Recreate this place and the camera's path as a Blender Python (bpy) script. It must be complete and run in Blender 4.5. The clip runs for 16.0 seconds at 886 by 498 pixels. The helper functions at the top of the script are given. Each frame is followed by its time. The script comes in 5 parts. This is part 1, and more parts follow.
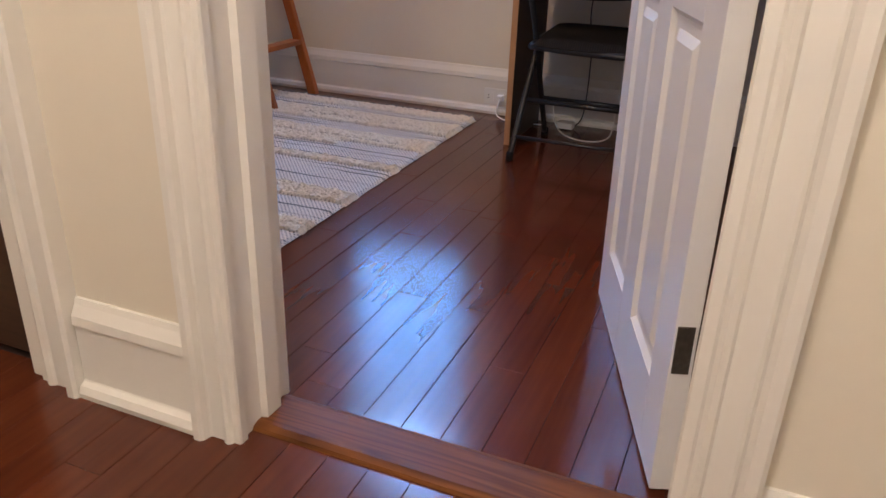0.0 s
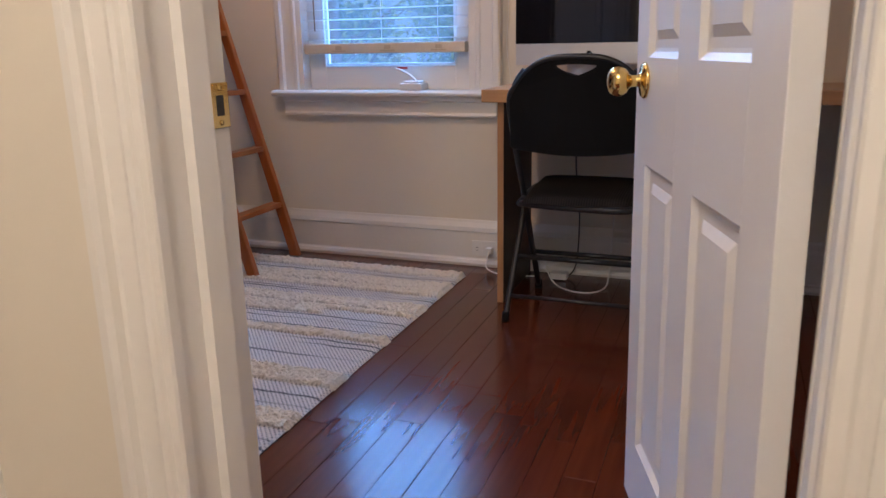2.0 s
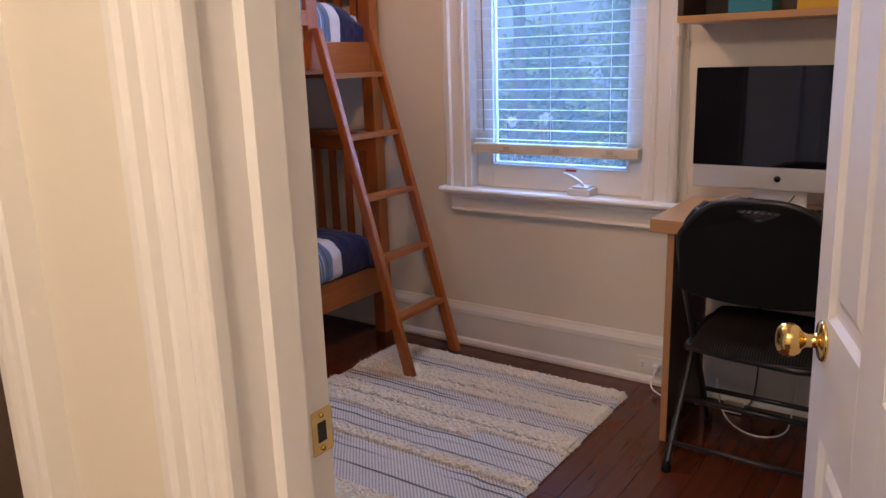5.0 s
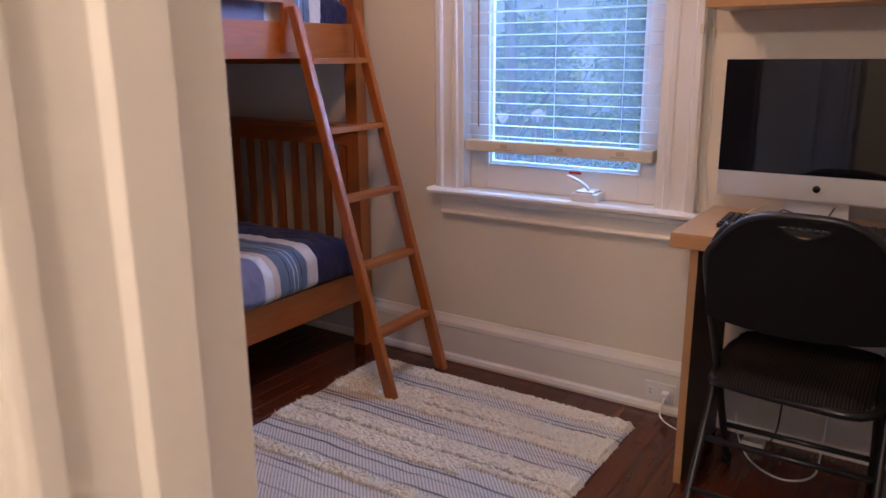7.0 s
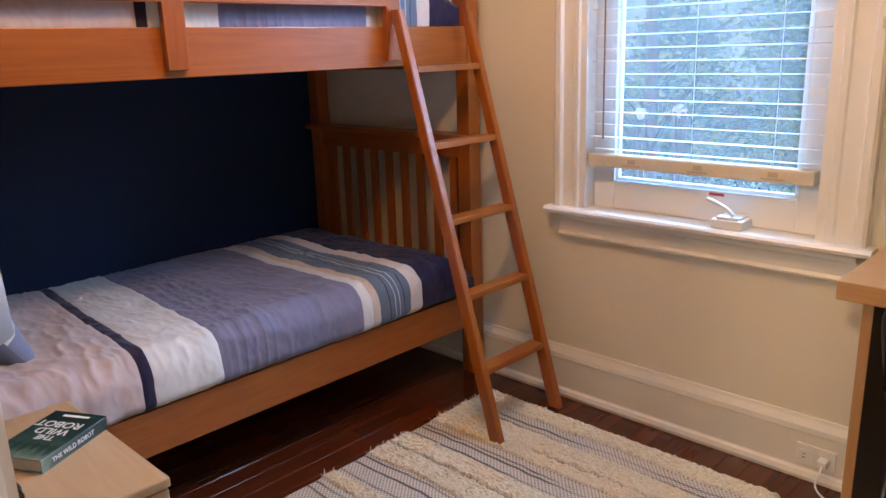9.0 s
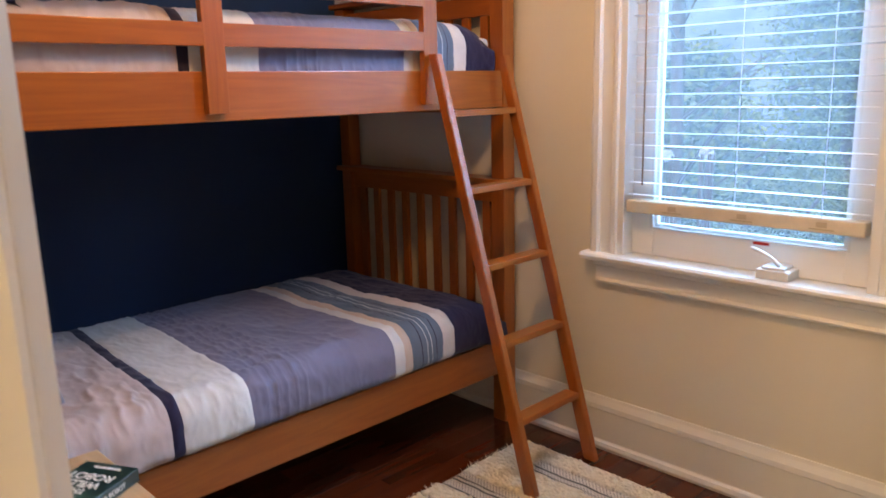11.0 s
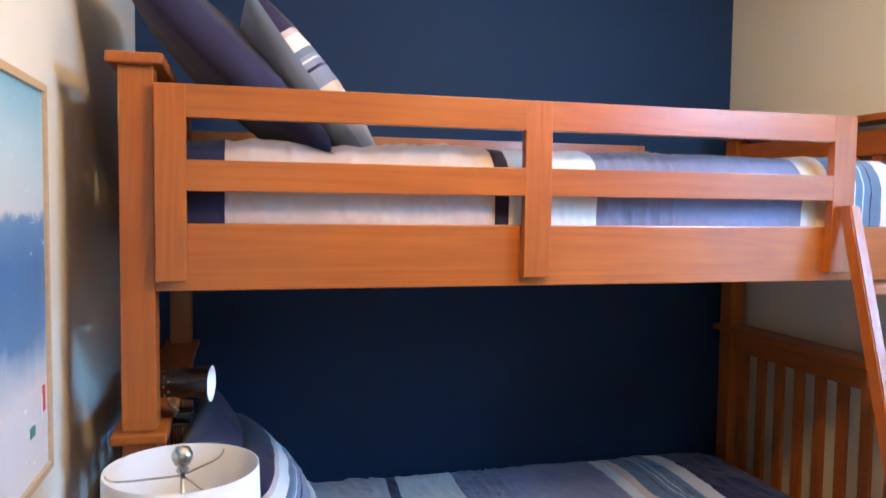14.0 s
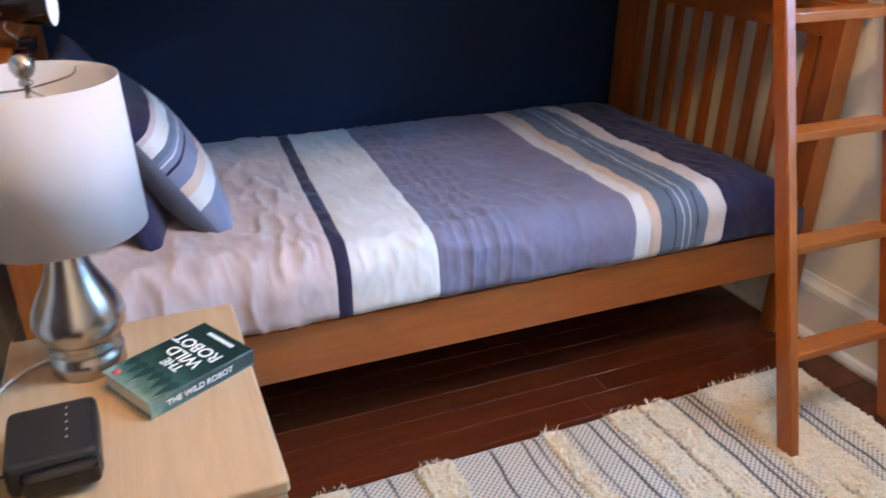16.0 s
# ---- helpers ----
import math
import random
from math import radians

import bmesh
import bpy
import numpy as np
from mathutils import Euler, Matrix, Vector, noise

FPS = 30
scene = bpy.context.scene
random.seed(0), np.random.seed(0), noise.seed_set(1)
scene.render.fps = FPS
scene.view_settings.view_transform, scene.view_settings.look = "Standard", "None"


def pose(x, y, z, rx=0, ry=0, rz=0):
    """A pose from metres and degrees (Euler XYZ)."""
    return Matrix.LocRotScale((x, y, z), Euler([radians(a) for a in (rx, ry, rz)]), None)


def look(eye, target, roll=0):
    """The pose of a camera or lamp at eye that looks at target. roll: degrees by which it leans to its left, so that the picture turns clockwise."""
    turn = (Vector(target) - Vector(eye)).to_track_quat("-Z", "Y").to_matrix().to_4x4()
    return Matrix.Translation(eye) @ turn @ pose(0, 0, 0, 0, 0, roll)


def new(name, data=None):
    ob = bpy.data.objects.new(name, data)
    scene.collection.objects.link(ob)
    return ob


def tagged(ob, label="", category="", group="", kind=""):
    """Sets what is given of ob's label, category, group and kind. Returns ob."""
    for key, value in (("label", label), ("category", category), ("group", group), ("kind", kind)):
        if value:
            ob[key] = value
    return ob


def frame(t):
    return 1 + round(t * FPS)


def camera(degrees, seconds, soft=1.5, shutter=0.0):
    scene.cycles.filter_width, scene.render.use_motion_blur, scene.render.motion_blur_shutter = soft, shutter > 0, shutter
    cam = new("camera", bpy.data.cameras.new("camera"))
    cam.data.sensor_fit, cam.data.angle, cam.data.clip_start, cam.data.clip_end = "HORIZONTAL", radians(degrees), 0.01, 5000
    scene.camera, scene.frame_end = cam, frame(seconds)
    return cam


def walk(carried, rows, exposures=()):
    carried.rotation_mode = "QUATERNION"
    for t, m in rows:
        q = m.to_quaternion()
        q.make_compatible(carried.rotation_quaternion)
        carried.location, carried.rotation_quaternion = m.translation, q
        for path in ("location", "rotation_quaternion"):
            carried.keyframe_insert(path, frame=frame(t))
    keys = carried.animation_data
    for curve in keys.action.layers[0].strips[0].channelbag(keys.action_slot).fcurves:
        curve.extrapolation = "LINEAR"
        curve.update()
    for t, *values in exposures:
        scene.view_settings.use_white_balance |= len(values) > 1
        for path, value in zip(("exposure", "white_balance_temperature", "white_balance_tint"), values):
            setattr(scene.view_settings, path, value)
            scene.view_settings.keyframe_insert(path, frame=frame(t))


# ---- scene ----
cam = camera(60.6, 16.0, soft=1.5, shutter=0.35)
PATH = [
    (0, (0.852, 0.455, 0.875), (0.172, 2.142, 0.044), 2.0),
    (0.5, (0.853, 0.463, 0.867), (0.173, 2.161, 0.059), 2.0),
    (1, (0.828, 0.465, 0.894), (0.123, 2.228, 0.267), 0.6),
    (1.1, (0.831, 0.475, 0.899), (0.111, 2.246, 0.313), -0.4),
    (1.5, (0.806, 0.508, 0.951), (0.098, 2.302, 0.421), -1.2),
    (2, (0.75, 0.634, 0.954), (0.062, 2.438, 0.433), -1.1),
    (2.5, (0.668, 0.733, 1.042), (0.018, 2.537, 0.473), -0.2),
    (3, (0.667, 0.776, 1.129), (0.045, 2.578, 0.526), 0.8),
    (3.5, (0.687, 0.908, 1.228), (-0.032, 2.69, 0.676), 2.3),
    (4, (0.716, 0.903, 1.304), (-0.118, 2.652, 0.809), 1.1),
    (4.5, (0.743, 0.871, 1.332), (-0.255, 2.539, 0.858), -1.4),
    (4.7, (0.749, 0.85, 1.329), (-0.36, 2.444, 0.851), -2.1),
    (6.8, (0.593, 1.033, 1.287), (-0.486, 2.642, 0.792), -0.1),
    (7, (0.542, 1.123, 1.29), (-0.534, 2.736, 0.796), -0.4),
    (7.5, (0.395, 1.239, 1.291), (-0.628, 2.875, 0.765), 0.3),
    (8, (0.4, 1.329, 1.31), (-0.672, 2.923, 0.752), 0.3),
    (8.5, (0.386, 1.392, 1.333), (-0.866, 2.864, 0.818), -0.8),
    (8.7, (0.419, 1.428, 1.343), (-0.907, 2.831, 0.82), -1.9),
    (10.8, (0.392, 1.428, 1.301), (-1.002, 2.797, 0.877), -0.9),
    (11, (0.343, 1.427, 1.359), (-1.054, 2.796, 0.944), -1.4),
    (11.5, (0.291, 1.477, 1.396), (-1.265, 2.688, 1.057), -1.3),
    (12, (0.208, 1.563, 1.419), (-1.508, 2.513, 1.028), -0.8),
    (12.5, (0.086, 1.689, 1.422), (-1.677, 2.522, 0.977), -0.1),
    (13, (0.043, 1.823, 1.442), (-1.828, 2.472, 1.161), -0.5),
    (13.5, (-0.011, 1.839, 1.515), (-1.928, 2.389, 1.376), 1.5),
    (14, (-0.004, 1.845, 1.463), (-1.937, 2.344, 1.344), 0.7),
    (14.5, (-0.014, 1.853, 1.361), (-1.904, 2.323, 0.902), -0.1),
    (15, (-0.077, 1.815, 1.292), (-1.797, 2.347, 0.421), 0.5),
    (15.5, (-0.077, 1.831, 1.289), (-1.744, 2.403, 0.343), 0.6),
    (16, (-0.082, 1.874, 1.284), (-1.742, 2.571, 0.412), 0.6),
]
EXPOSURES = [(0.0, 0.38, 6300, 17), (1.5, 0.19, 6250, 16), (2.5, 0.17, 6300, 16), (3.5, 0.16, 6750, 22), (4.5, 0.07, 7000, 22), (7.0, 0.13, 7000, 26), (8.0, 0.50, 8400, 25), (8.7, 0.64, 8900, 17), (11.0, 0.62, 9000, 13), (11.5, 0.66, 9500, 13), (12.0, 0.92, 8600, 9), (12.5, 1.20, 6600, -1), (13.0, 1.28, 6500, -1), (14.0, 1.40, 6800, -4), (14.6, 1.36, 6300, -3), (15.0, 1.38, 6200, 1), (16.0, 1.29, 7500, 5)]
walk(cam, [(t, look(eye, target, roll)) for t, eye, target, roll in PATH], EXPOSURES)
SKY, ROOM_W, HALL_W, DAY_W, SKY_W, HAZE_GLOW, VEIL = 0.095, 19.5, 58.0, 22.0, 1100.0, 0.12, 0.05

# ---- light ----
world = bpy.data.worlds.new("world")
scene.world = world
world.use_nodes = True
wn = world.node_tree
sky = wn.nodes.new("ShaderNodeTexSky")
sky.sky_type, sky.sun_disc = "NISHITA", False
sky.sun_elevation, sky.sun_rotation = radians(38), radians(205)
wn.links.new(sky.outputs[0], wn.nodes["Background"].inputs[0])
wn.nodes["Background"].inputs[1].default_value = SKY


def lamp(name, kind, m, energy, color, **more):
    data = bpy.data.lights.new(name, kind)
    data.energy, data.color = energy, color
    if "radius" in more:
        data.shadow_soft_size = more["radius"]
    if "size" in more:
        data.shape, data.size, data.size_y = "RECTANGLE", *more["size"]
    if "angle" in more:
        data.angle = radians(more["angle"])
    ob = new(name, data)
    ob.matrix_world = m
    return ob


lamp("sun", "SUN", look((3, -6, 6), (0, 0, 0)), 1.8, (1, 0.95, 0.86), angle=4)
# bright sky above the garden, as it falls in through the window
lamp("sky_light", "AREA", look((0.7, 6.2, 3.02), (0.7, 3.6, 1.25)), SKY_W, (0.16, 0.45, 1.0), size=(7.2, 1.8))
lamp("room_ceiling_lamp", "POINT", pose(-0.75, 2.55, 2.15), ROOM_W, (1.0, 0.66, 0.38), radius=0.06)
lamp("hall_ceiling_lamp", "POINT", pose(0.55, 0.1, 2.3), HALL_W, (1.0, 0.89, 0.72), radius=0.12)
# unseen lamp added before the valance, in place of daylight from the window's upper part
lamp("window_daylight", "AREA", look((-0.69, 3.640, 1.985), (-1.35, 1.6, 0.75)), DAY_W, (0.24, 0.50, 1.0), size=(0.74, 0.2))


# ---- materials ----
def node_mat(name, rough=0.5, metal=0.0, coat=0.0, spec=0.5):
    m = bpy.data.materials.new(name)
    m.use_nodes = True
    b = m.node_tree.nodes["Principled BSDF"]
    b.inputs["Roughness"].default_value = rough
    b.inputs["Metallic"].default_value = metal
    b.inputs["Coat Weight"].default_value = coat
    b.inputs["Coat Roughness"].default_value = 0.15
    b.inputs["Specular IOR Level"].default_value = spec
    return m, m.node_tree, b


def coords(nt, scale=(1, 1, 1), shift=True):
    tc = nt.nodes.new("ShaderNodeTexCoord")
    mp = nt.nodes.new("ShaderNodeMapping")
    mp.inputs["Scale"].default_value = scale
    nt.links.new(tc.outputs["Object"], mp.inputs["Vector"])
    if shift:
        oi = nt.nodes.new("ShaderNodeObjectInfo")
        mul = nt.nodes.new("ShaderNodeMath")
        mul.operation, mul.inputs[1].default_value = "MULTIPLY", 37.0
        nt.links.new(oi.outputs["Random"], mul.inputs[0])
        nt.links.new(mul.outputs[0], mp.inputs["Location"])
    return mp.outputs["Vector"]


def noise_tex(nt, vec, scale, detail=4, rough=0.55, distortion=0.0):
    n = nt.nodes.new("ShaderNodeTexNoise")
    n.inputs["Scale"].default_value, n.inputs["Detail"].default_value = scale, detail
    n.inputs["Roughness"].default_value, n.inputs["Distortion"].default_value = rough, distortion
    nt.links.new(vec, n.inputs["Vector"])
    return n.outputs["Fac"]


def ramp(nt, fac, stops, mode="LINEAR"):
    r = nt.nodes.new("ShaderNodeValToRGB")
    e = r.color_ramp
    e.interpolation = mode
    while len(e.elements) < len(stops):
        e.elements.new(0.5)
    for el, (p, c) in zip(e.elements, sorted(stops, key=lambda s: s[0])):
        el.position, el.color = p, (*c, 1)
    nt.links.new(fac, r.inputs[0])
    return r.outputs[0]


def mix(nt, fac, a, b, mode="MIX"):
    m = nt.nodes.new("ShaderNodeMix")
    m.data_type, m.blend_type = "RGBA", mode
    for sock, v in ((m.inputs["Factor"], fac), (m.inputs["A"], a), (m.inputs["B"], b)):
        if isinstance(v, (int, float)):
            sock.default_value = v
        elif isinstance(v, tuple):
            sock.default_value = (*v, 1)
        else:
            nt.links.new(v, sock)
    return m.outputs["Result"]


def bump(nt, bsdf, height, strength, distance=0.002):
    b = nt.nodes.new("ShaderNodeBump")
    b.inputs["Strength"].default_value, b.inputs["Distance"].default_value = strength, distance
    nt.links.new(height, b.inputs["Height"])
    nt.links.new(b.outputs[0], bsdf.inputs["Normal"])


def maths(nt, op, a, b=0.0):
    m = nt.nodes.new("ShaderNodeMath")
    m.operation = op
    for sock, v in zip(m.inputs, (a, b)):
        if isinstance(v, (int, float)):
            sock.default_value = v
        else:
            nt.links.new(v, sock)
    return m.outputs[0]


def surface(name, base, rough=0.5, metal=0.0, coat=0.0, vary=0.08, big=2.0, fine=120, relief=0.15, distance=0.001, spec=0.5):
    """A plain surface with variation at two scales, gloss variation and a fine relief."""
    m, nt, b = node_mat(name, rough, metal, coat, spec)
    v = coords(nt)
    n1, n2 = noise_tex(nt, v, big), noise_tex(nt, v, fine, 3)
    lo, hi = tuple(c * (1 - vary) for c in base), tuple(min(1, c * (1 + vary)) for c in base)
    c = mix(nt, n1, lo, hi)
    c = mix(nt, 0.35, c, mix(nt, n2, lo, hi))
    nt.links.new(c, b.inputs["Base Color"])
    r = maths(nt, "MULTIPLY_ADD", n1, 0.12)
    r.node.inputs[2].default_value = rough - 0.06
    nt.links.new(r, b.inputs["Roughness"])
    bump(nt, b, n2, relief, distance)
    return m


def wood(name, dark, light, axis, rough=0.35, coat=0.3, scale=1.0, tone=0.15, figure=0.5, relief=0.12):
    """Stained wood, with the grain along an axis, and a tone of its own for each piece."""
    m, nt, b = node_mat(name, rough, 0, coat)
    s = [22.0 * scale] * 3
    s["xyz".index(axis)] = 1.3 * scale
    v = coords(nt, tuple(s))
    warp = noise_tex(nt, v, 0.5, 2, 0.5, 0.8)
    rings = nt.nodes.new("ShaderNodeMath")
    rings.operation = "MULTIPLY"
    rings.inputs[1].default_value = 26.0
    nt.links.new(warp, rings.inputs[0])
    ring = maths(nt, "PINGPONG", rings.outputs[0], 1.0)
    fibre = noise_tex(nt, v, 4.0, 5 if relief else 2, 0.7 if relief else 0.5)
    blotch = noise_tex(nt, coords(nt, (3, 3, 3)), 1.5, 3)
    fac = maths(nt, "ADD", maths(nt, "MULTIPLY", ring, figure * 0.55), maths(nt, "MULTIPLY", fibre, 1.0 - figure * 0.55))
    fac = maths(nt, "ADD", maths(nt, "MULTIPLY", fac, 0.75), maths(nt, "MULTIPLY", blotch, 0.25))
    c = ramp(nt, fac, [(0.2, dark), (0.8, light)])
    oi = nt.nodes.new("ShaderNodeObjectInfo")
    t = maths(nt, "MULTIPLY_ADD", oi.outputs["Random"], 2 * tone)
    t.node.inputs[2].default_value = 1 - tone
    tc = nt.nodes.new("ShaderNodeCombineColor")
    for i in range(3):
        nt.links.new(t, tc.inputs[i])
    nt.links.new(mix(nt, 1.0, c, tc.outputs[0], "MULTIPLY"), b.inputs["Base Color"])
    r = maths(nt, "MULTIPLY_ADD", blotch, 0.12)
    r.node.inputs[2].default_value = rough - 0.06
    if relief:
        nt.links.new(r, b.inputs["Roughness"])
        bump(nt, b, fibre, relief, 0.0008)
    return m


def banded(name, axis, start, end, bands, rough=0.85, weave=900.0, extra=None, sheen=0.15):
    """Sewn cloth: bands of colour along an axis of the thing, as (place, colour), each up to the next."""
    m, nt, b = node_mat(name, rough, 0, 0, 0.25)
    b.inputs["Sheen Weight"].default_value = sheen
    tc = nt.nodes.new("ShaderNodeTexCoord")
    sp = nt.nodes.new("ShaderNodeSeparateXYZ")
    nt.links.new(tc.outputs["Object"], sp.inputs[0])
    f = maths(nt, "DIVIDE", maths(nt, "SUBTRACT", sp.outputs["XYZ".index(axis.upper())], start), end - start)
    c = ramp(nt, f, [((p - start) / (end - start), col) for p, col in bands], "CONSTANT")
    n1 = noise_tex(nt, tc.outputs["Object"], 9, 4)
    n2 = noise_tex(nt, tc.outputs["Object"], weave, 2)
    c = mix(nt, 1.0, c, ramp(nt, n1, [(0.3, (0.86, 0.86, 0.86)), (0.7, (1, 1, 1))]), "MULTIPLY")
    nt.links.new(mix(nt, 0.5, c, mix(nt, 1.0, c, ramp(nt, n2, [(0.3, (0.8, 0.8, 0.8)), (0.7, (1, 1, 1))]), "MULTIPLY")), b.inputs["Base Color"])
    bump(nt, b, n2, 0.25, 0.0006)
    return m


M = {}
M["cream"] = surface("cream_wall_paint", (0.72, 0.66, 0.56), 0.6, vary=0.03, big=1.2, fine=260, relief=0.2)
M["navy"] = surface("navy_wall_paint", (0.008, 0.031, 0.086), 0.66, spec=0.3, vary=0.12, big=1.3, fine=260, relief=0.25)
M["ceiling"] = surface("white_ceiling_paint", (0.78, 0.76, 0.72), 0.8, vary=0.02)
M["trim"] = surface("white_gloss_trim", (0.76, 0.73, 0.68), 0.36, coat=0.2, vary=0.04, big=7, fine=60, relief=0.25, distance=0.0015)
M["door"] = surface("white_door_paint", (0.78, 0.76, 0.74), 0.34, coat=0.15, vary=0.03, big=4, fine=90, relief=0.35, distance=0.0012)
M["floor"] = wood("red_oak_floor", (0.066, 0.0135, 0.0055), (0.112, 0.0250, 0.0095), "y", 0.17, 0.0, 0.6, 0.14, 0.12, 0.0)
M["subfloor"] = surface("dark_joint", (0.02, 0.008, 0.005), 0.9)
M["oak"] = wood("oak_threshold", (0.060, 0.018, 0.005), (0.185, 0.062, 0.015), "x", 0.5, 0.0, 1.0, 0.05, 0.9, 0.05)
M["oak"].node_tree.nodes["Principled BSDF"].inputs["Specular IOR Level"].default_value = 0.2
for ax in "xyz":
    M["bunk_" + ax] = wood("honey_wood_" + ax, (0.24, 0.054, 0.010), (0.42, 0.115, 0.018), ax, 0.36, 0.3, 0.8, 0.07, 0.35)
M["birch_x"] = wood("pale_birch", (0.48, 0.31, 0.17), (0.62, 0.43, 0.26), "x", 0.42, 0.1, 0.7, 0.03, 0.3)
M["desk_x"] = wood("beech_desk", (0.40, 0.20, 0.085), (0.52, 0.29, 0.13), "x", 0.4, 0.15, 0.8, 0.03, 0.3)
M["desk_z"] = wood("beech_panel", (0.36, 0.18, 0.075), (0.48, 0.26, 0.12), "z", 0.4, 0.15, 0.8, 0.03, 0.3)
M["walnut"] = wood("dark_hutch_back", (0.03, 0.014, 0.008), (0.07, 0.033, 0.017), "x", 0.5, 0.0, 0.8, 0.03, 0.3)
M["black_metal"] = surface("black_enamel", (0.012, 0.012, 0.014), 0.38, coat=0.2, vary=0.2, fine=300)
M["black_vinyl"] = surface("black_vinyl", (0.006, 0.006, 0.007), 0.75, spec=0.15, vary=0.3, big=12, fine=420, relief=0.5)
M["ribbed"], rnt_, rbs_ = node_mat("ribbed_seat_cloth", 0.9, 0, 0, 0.15)
rsp_ = rnt_.nodes.new("ShaderNodeSeparateXYZ")
rnt_.links.new(coords(rnt_, (1, 1, 1), False), rsp_.inputs[0])
rib_ = maths(rnt_, "MULTIPLY_ADD", maths(rnt_, "SINE", maths(rnt_, "MULTIPLY", rsp_.outputs[0], 2 * math.pi / 0.0085)), 0.5)
rib_.node.inputs[2].default_value = 0.5
rnt_.links.new(ramp(rnt_, rib_, [(0.2, (0.006, 0.005, 0.005)), (0.8, (0.026, 0.021, 0.018))]), rbs_.inputs["Base Color"])
bump(rnt_, rbs_, rib_, 0.6, 0.0015)
M["black_plastic"] = surface("black_plastic", (0.014, 0.014, 0.016), 0.42, vary=0.2, fine=400)
M["gloss_black"] = surface("gloss_black", (0.006, 0.006, 0.008), 0.12, vary=0.2)
M["screen"] = surface("dark_screen_glass", (0.006, 0.006, 0.008), 0.04, vary=0.1, relief=0.0)
M["aluminium"] = surface("brushed_aluminium", (0.72, 0.72, 0.73), 0.38, metal=0.7, vary=0.04, fine=500)
M["nickel"] = surface("brushed_nickel", (0.50, 0.49, 0.47), 0.24, metal=1.0, vary=0.1, big=6, fine=300, relief=0.1)
M["brass"] = surface("polished_brass", (0.80, 0.56, 0.20), 0.14, metal=1.0, vary=0.1, big=9)
M["old_steel"] = surface("worn_hinge_steel", (0.10, 0.085, 0.07), 0.5, metal=0.8, vary=0.5, big=60)
M["shade"] = surface("white_linen_shade", (0.58, 0.57, 0.58), 0.9, vary=0.02, fine=700, relief=0.3)
M["white_plastic"] = surface("white_plastic", (0.78, 0.77, 0.75), 0.4, vary=0.03)
M["slot"] = surface("dark_slot", (0.02, 0.02, 0.02), 0.6)
M["red"] = surface("red_plastic", (0.5, 0.03, 0.02), 0.5)
M["teal"] = surface("teal_card", (0.01, 0.20, 0.30), 0.6)
M["yellow"] = surface("yellow_card", (0.62, 0.36, 0.02), 0.6)
M["slat"] = surface("white_blind_slat", (0.72, 0.72, 0.72), 0.45, vary=0.03)
M["valance"] = surface("cream_blind_rail", (0.66, 0.58, 0.46), 0.7, vary=0.18, big=14, fine=80)
M["navy_cloth"] = banded("navy_cloth", "y", 0, 1, [(0, (0.028, 0.026, 0.075)), (1, (0.028, 0.026, 0.075))])
M["mattress"] = surface("mattress_cloth", (0.6, 0.58, 0.55), 0.9)
M["leaf"], lnt, lbs = node_mat("leaf_green", 0.55)
lge = lnt.nodes.new("ShaderNodeNewGeometry")
lnt.links.new(ramp(lnt, maths(lnt, "ADD", maths(lnt, "MULTIPLY", lge.outputs["Random Per Island"], 0.4), maths(lnt, "MULTIPLY", noise_tex(lnt, coords(lnt, (1, 1, 1)), 3.5, 3), 0.6)),
    [(0.3, (0.06, 0.105, 0.055)), (0.5, (0.13, 0.20, 0.08)), (0.68, (0.30, 0.36, 0.14))]), lbs.inputs["Base Color"])
M["bark"] = surface("grey_bark", (0.14, 0.12, 0.10), 0.9, vary=0.3, big=8)
M["grass"] = surface("grass", (0.06, 0.10, 0.03), 0.9, vary=0.4, big=1)
M["flake"] = surface("pale_flake", (0.55, 0.55, 0.56), 0.7)
M["paper"] = surface("book_pages", (0.70, 0.68, 0.60), 0.8, fine=900)
M["ink"] = surface("white_print", (0.80, 0.80, 0.76), 0.6)

g, _, gb = node_mat("window_glass", 0.0)
gb.inputs["Transmission Weight"].default_value, gb.inputs["IOR"].default_value = 1.0, 1.05
M["glass"] = g
# insect screen added to veil the view in haze: fine pale mesh that lets most light pass and scatters the rest
scm = bpy.data.materials.new("insect_screen")
scm.use_nodes = True
snt = scm.node_tree
out, tr_, tl_, mx_ = snt.nodes["Material Output"], snt.nodes.new("ShaderNodeBsdfTransparent"), snt.nodes.new("ShaderNodeBsdfTranslucent"), snt.nodes.new("ShaderNodeMixShader")
tl_.inputs[0].default_value, mx_.inputs[0].default_value = (0.62, 0.64, 0.66, 1), VEIL
for a_, b_ in ((tr_.outputs[0], mx_.inputs[1]), (tl_.outputs[0], mx_.inputs[2]), (mx_.outputs[0], out.inputs["Surface"])):
    snt.links.new(a_, b_)
M["veil_mesh"] = scm


# ---- building ----
def box(bm, lo, hi):
    vs = [bm.verts.new((x, y, z)) for x in (lo[0], hi[0]) for y in (lo[1], hi[1]) for z in (lo[2], hi[2])]
    for f in ((0, 1, 3, 2), (4, 6, 7, 5), (0, 4, 5, 1), (2, 3, 7, 6), (0, 2, 6, 4), (1, 5, 7, 3)):
        bm.faces.new([vs[i] for i in f])


def boxes(*pairs, bevel=0.0, seg=2):
    bm = bmesh.new()
    for lo, hi in pairs:
        box(bm, lo, hi)
    bmesh.ops.recalc_face_normals(bm, faces=bm.faces)
    if bevel:
        bmesh.ops.bevel(bm, geom=bm.edges[:], offset=bevel, segments=seg, affect="EDGES", profile=0.6)
    return bm


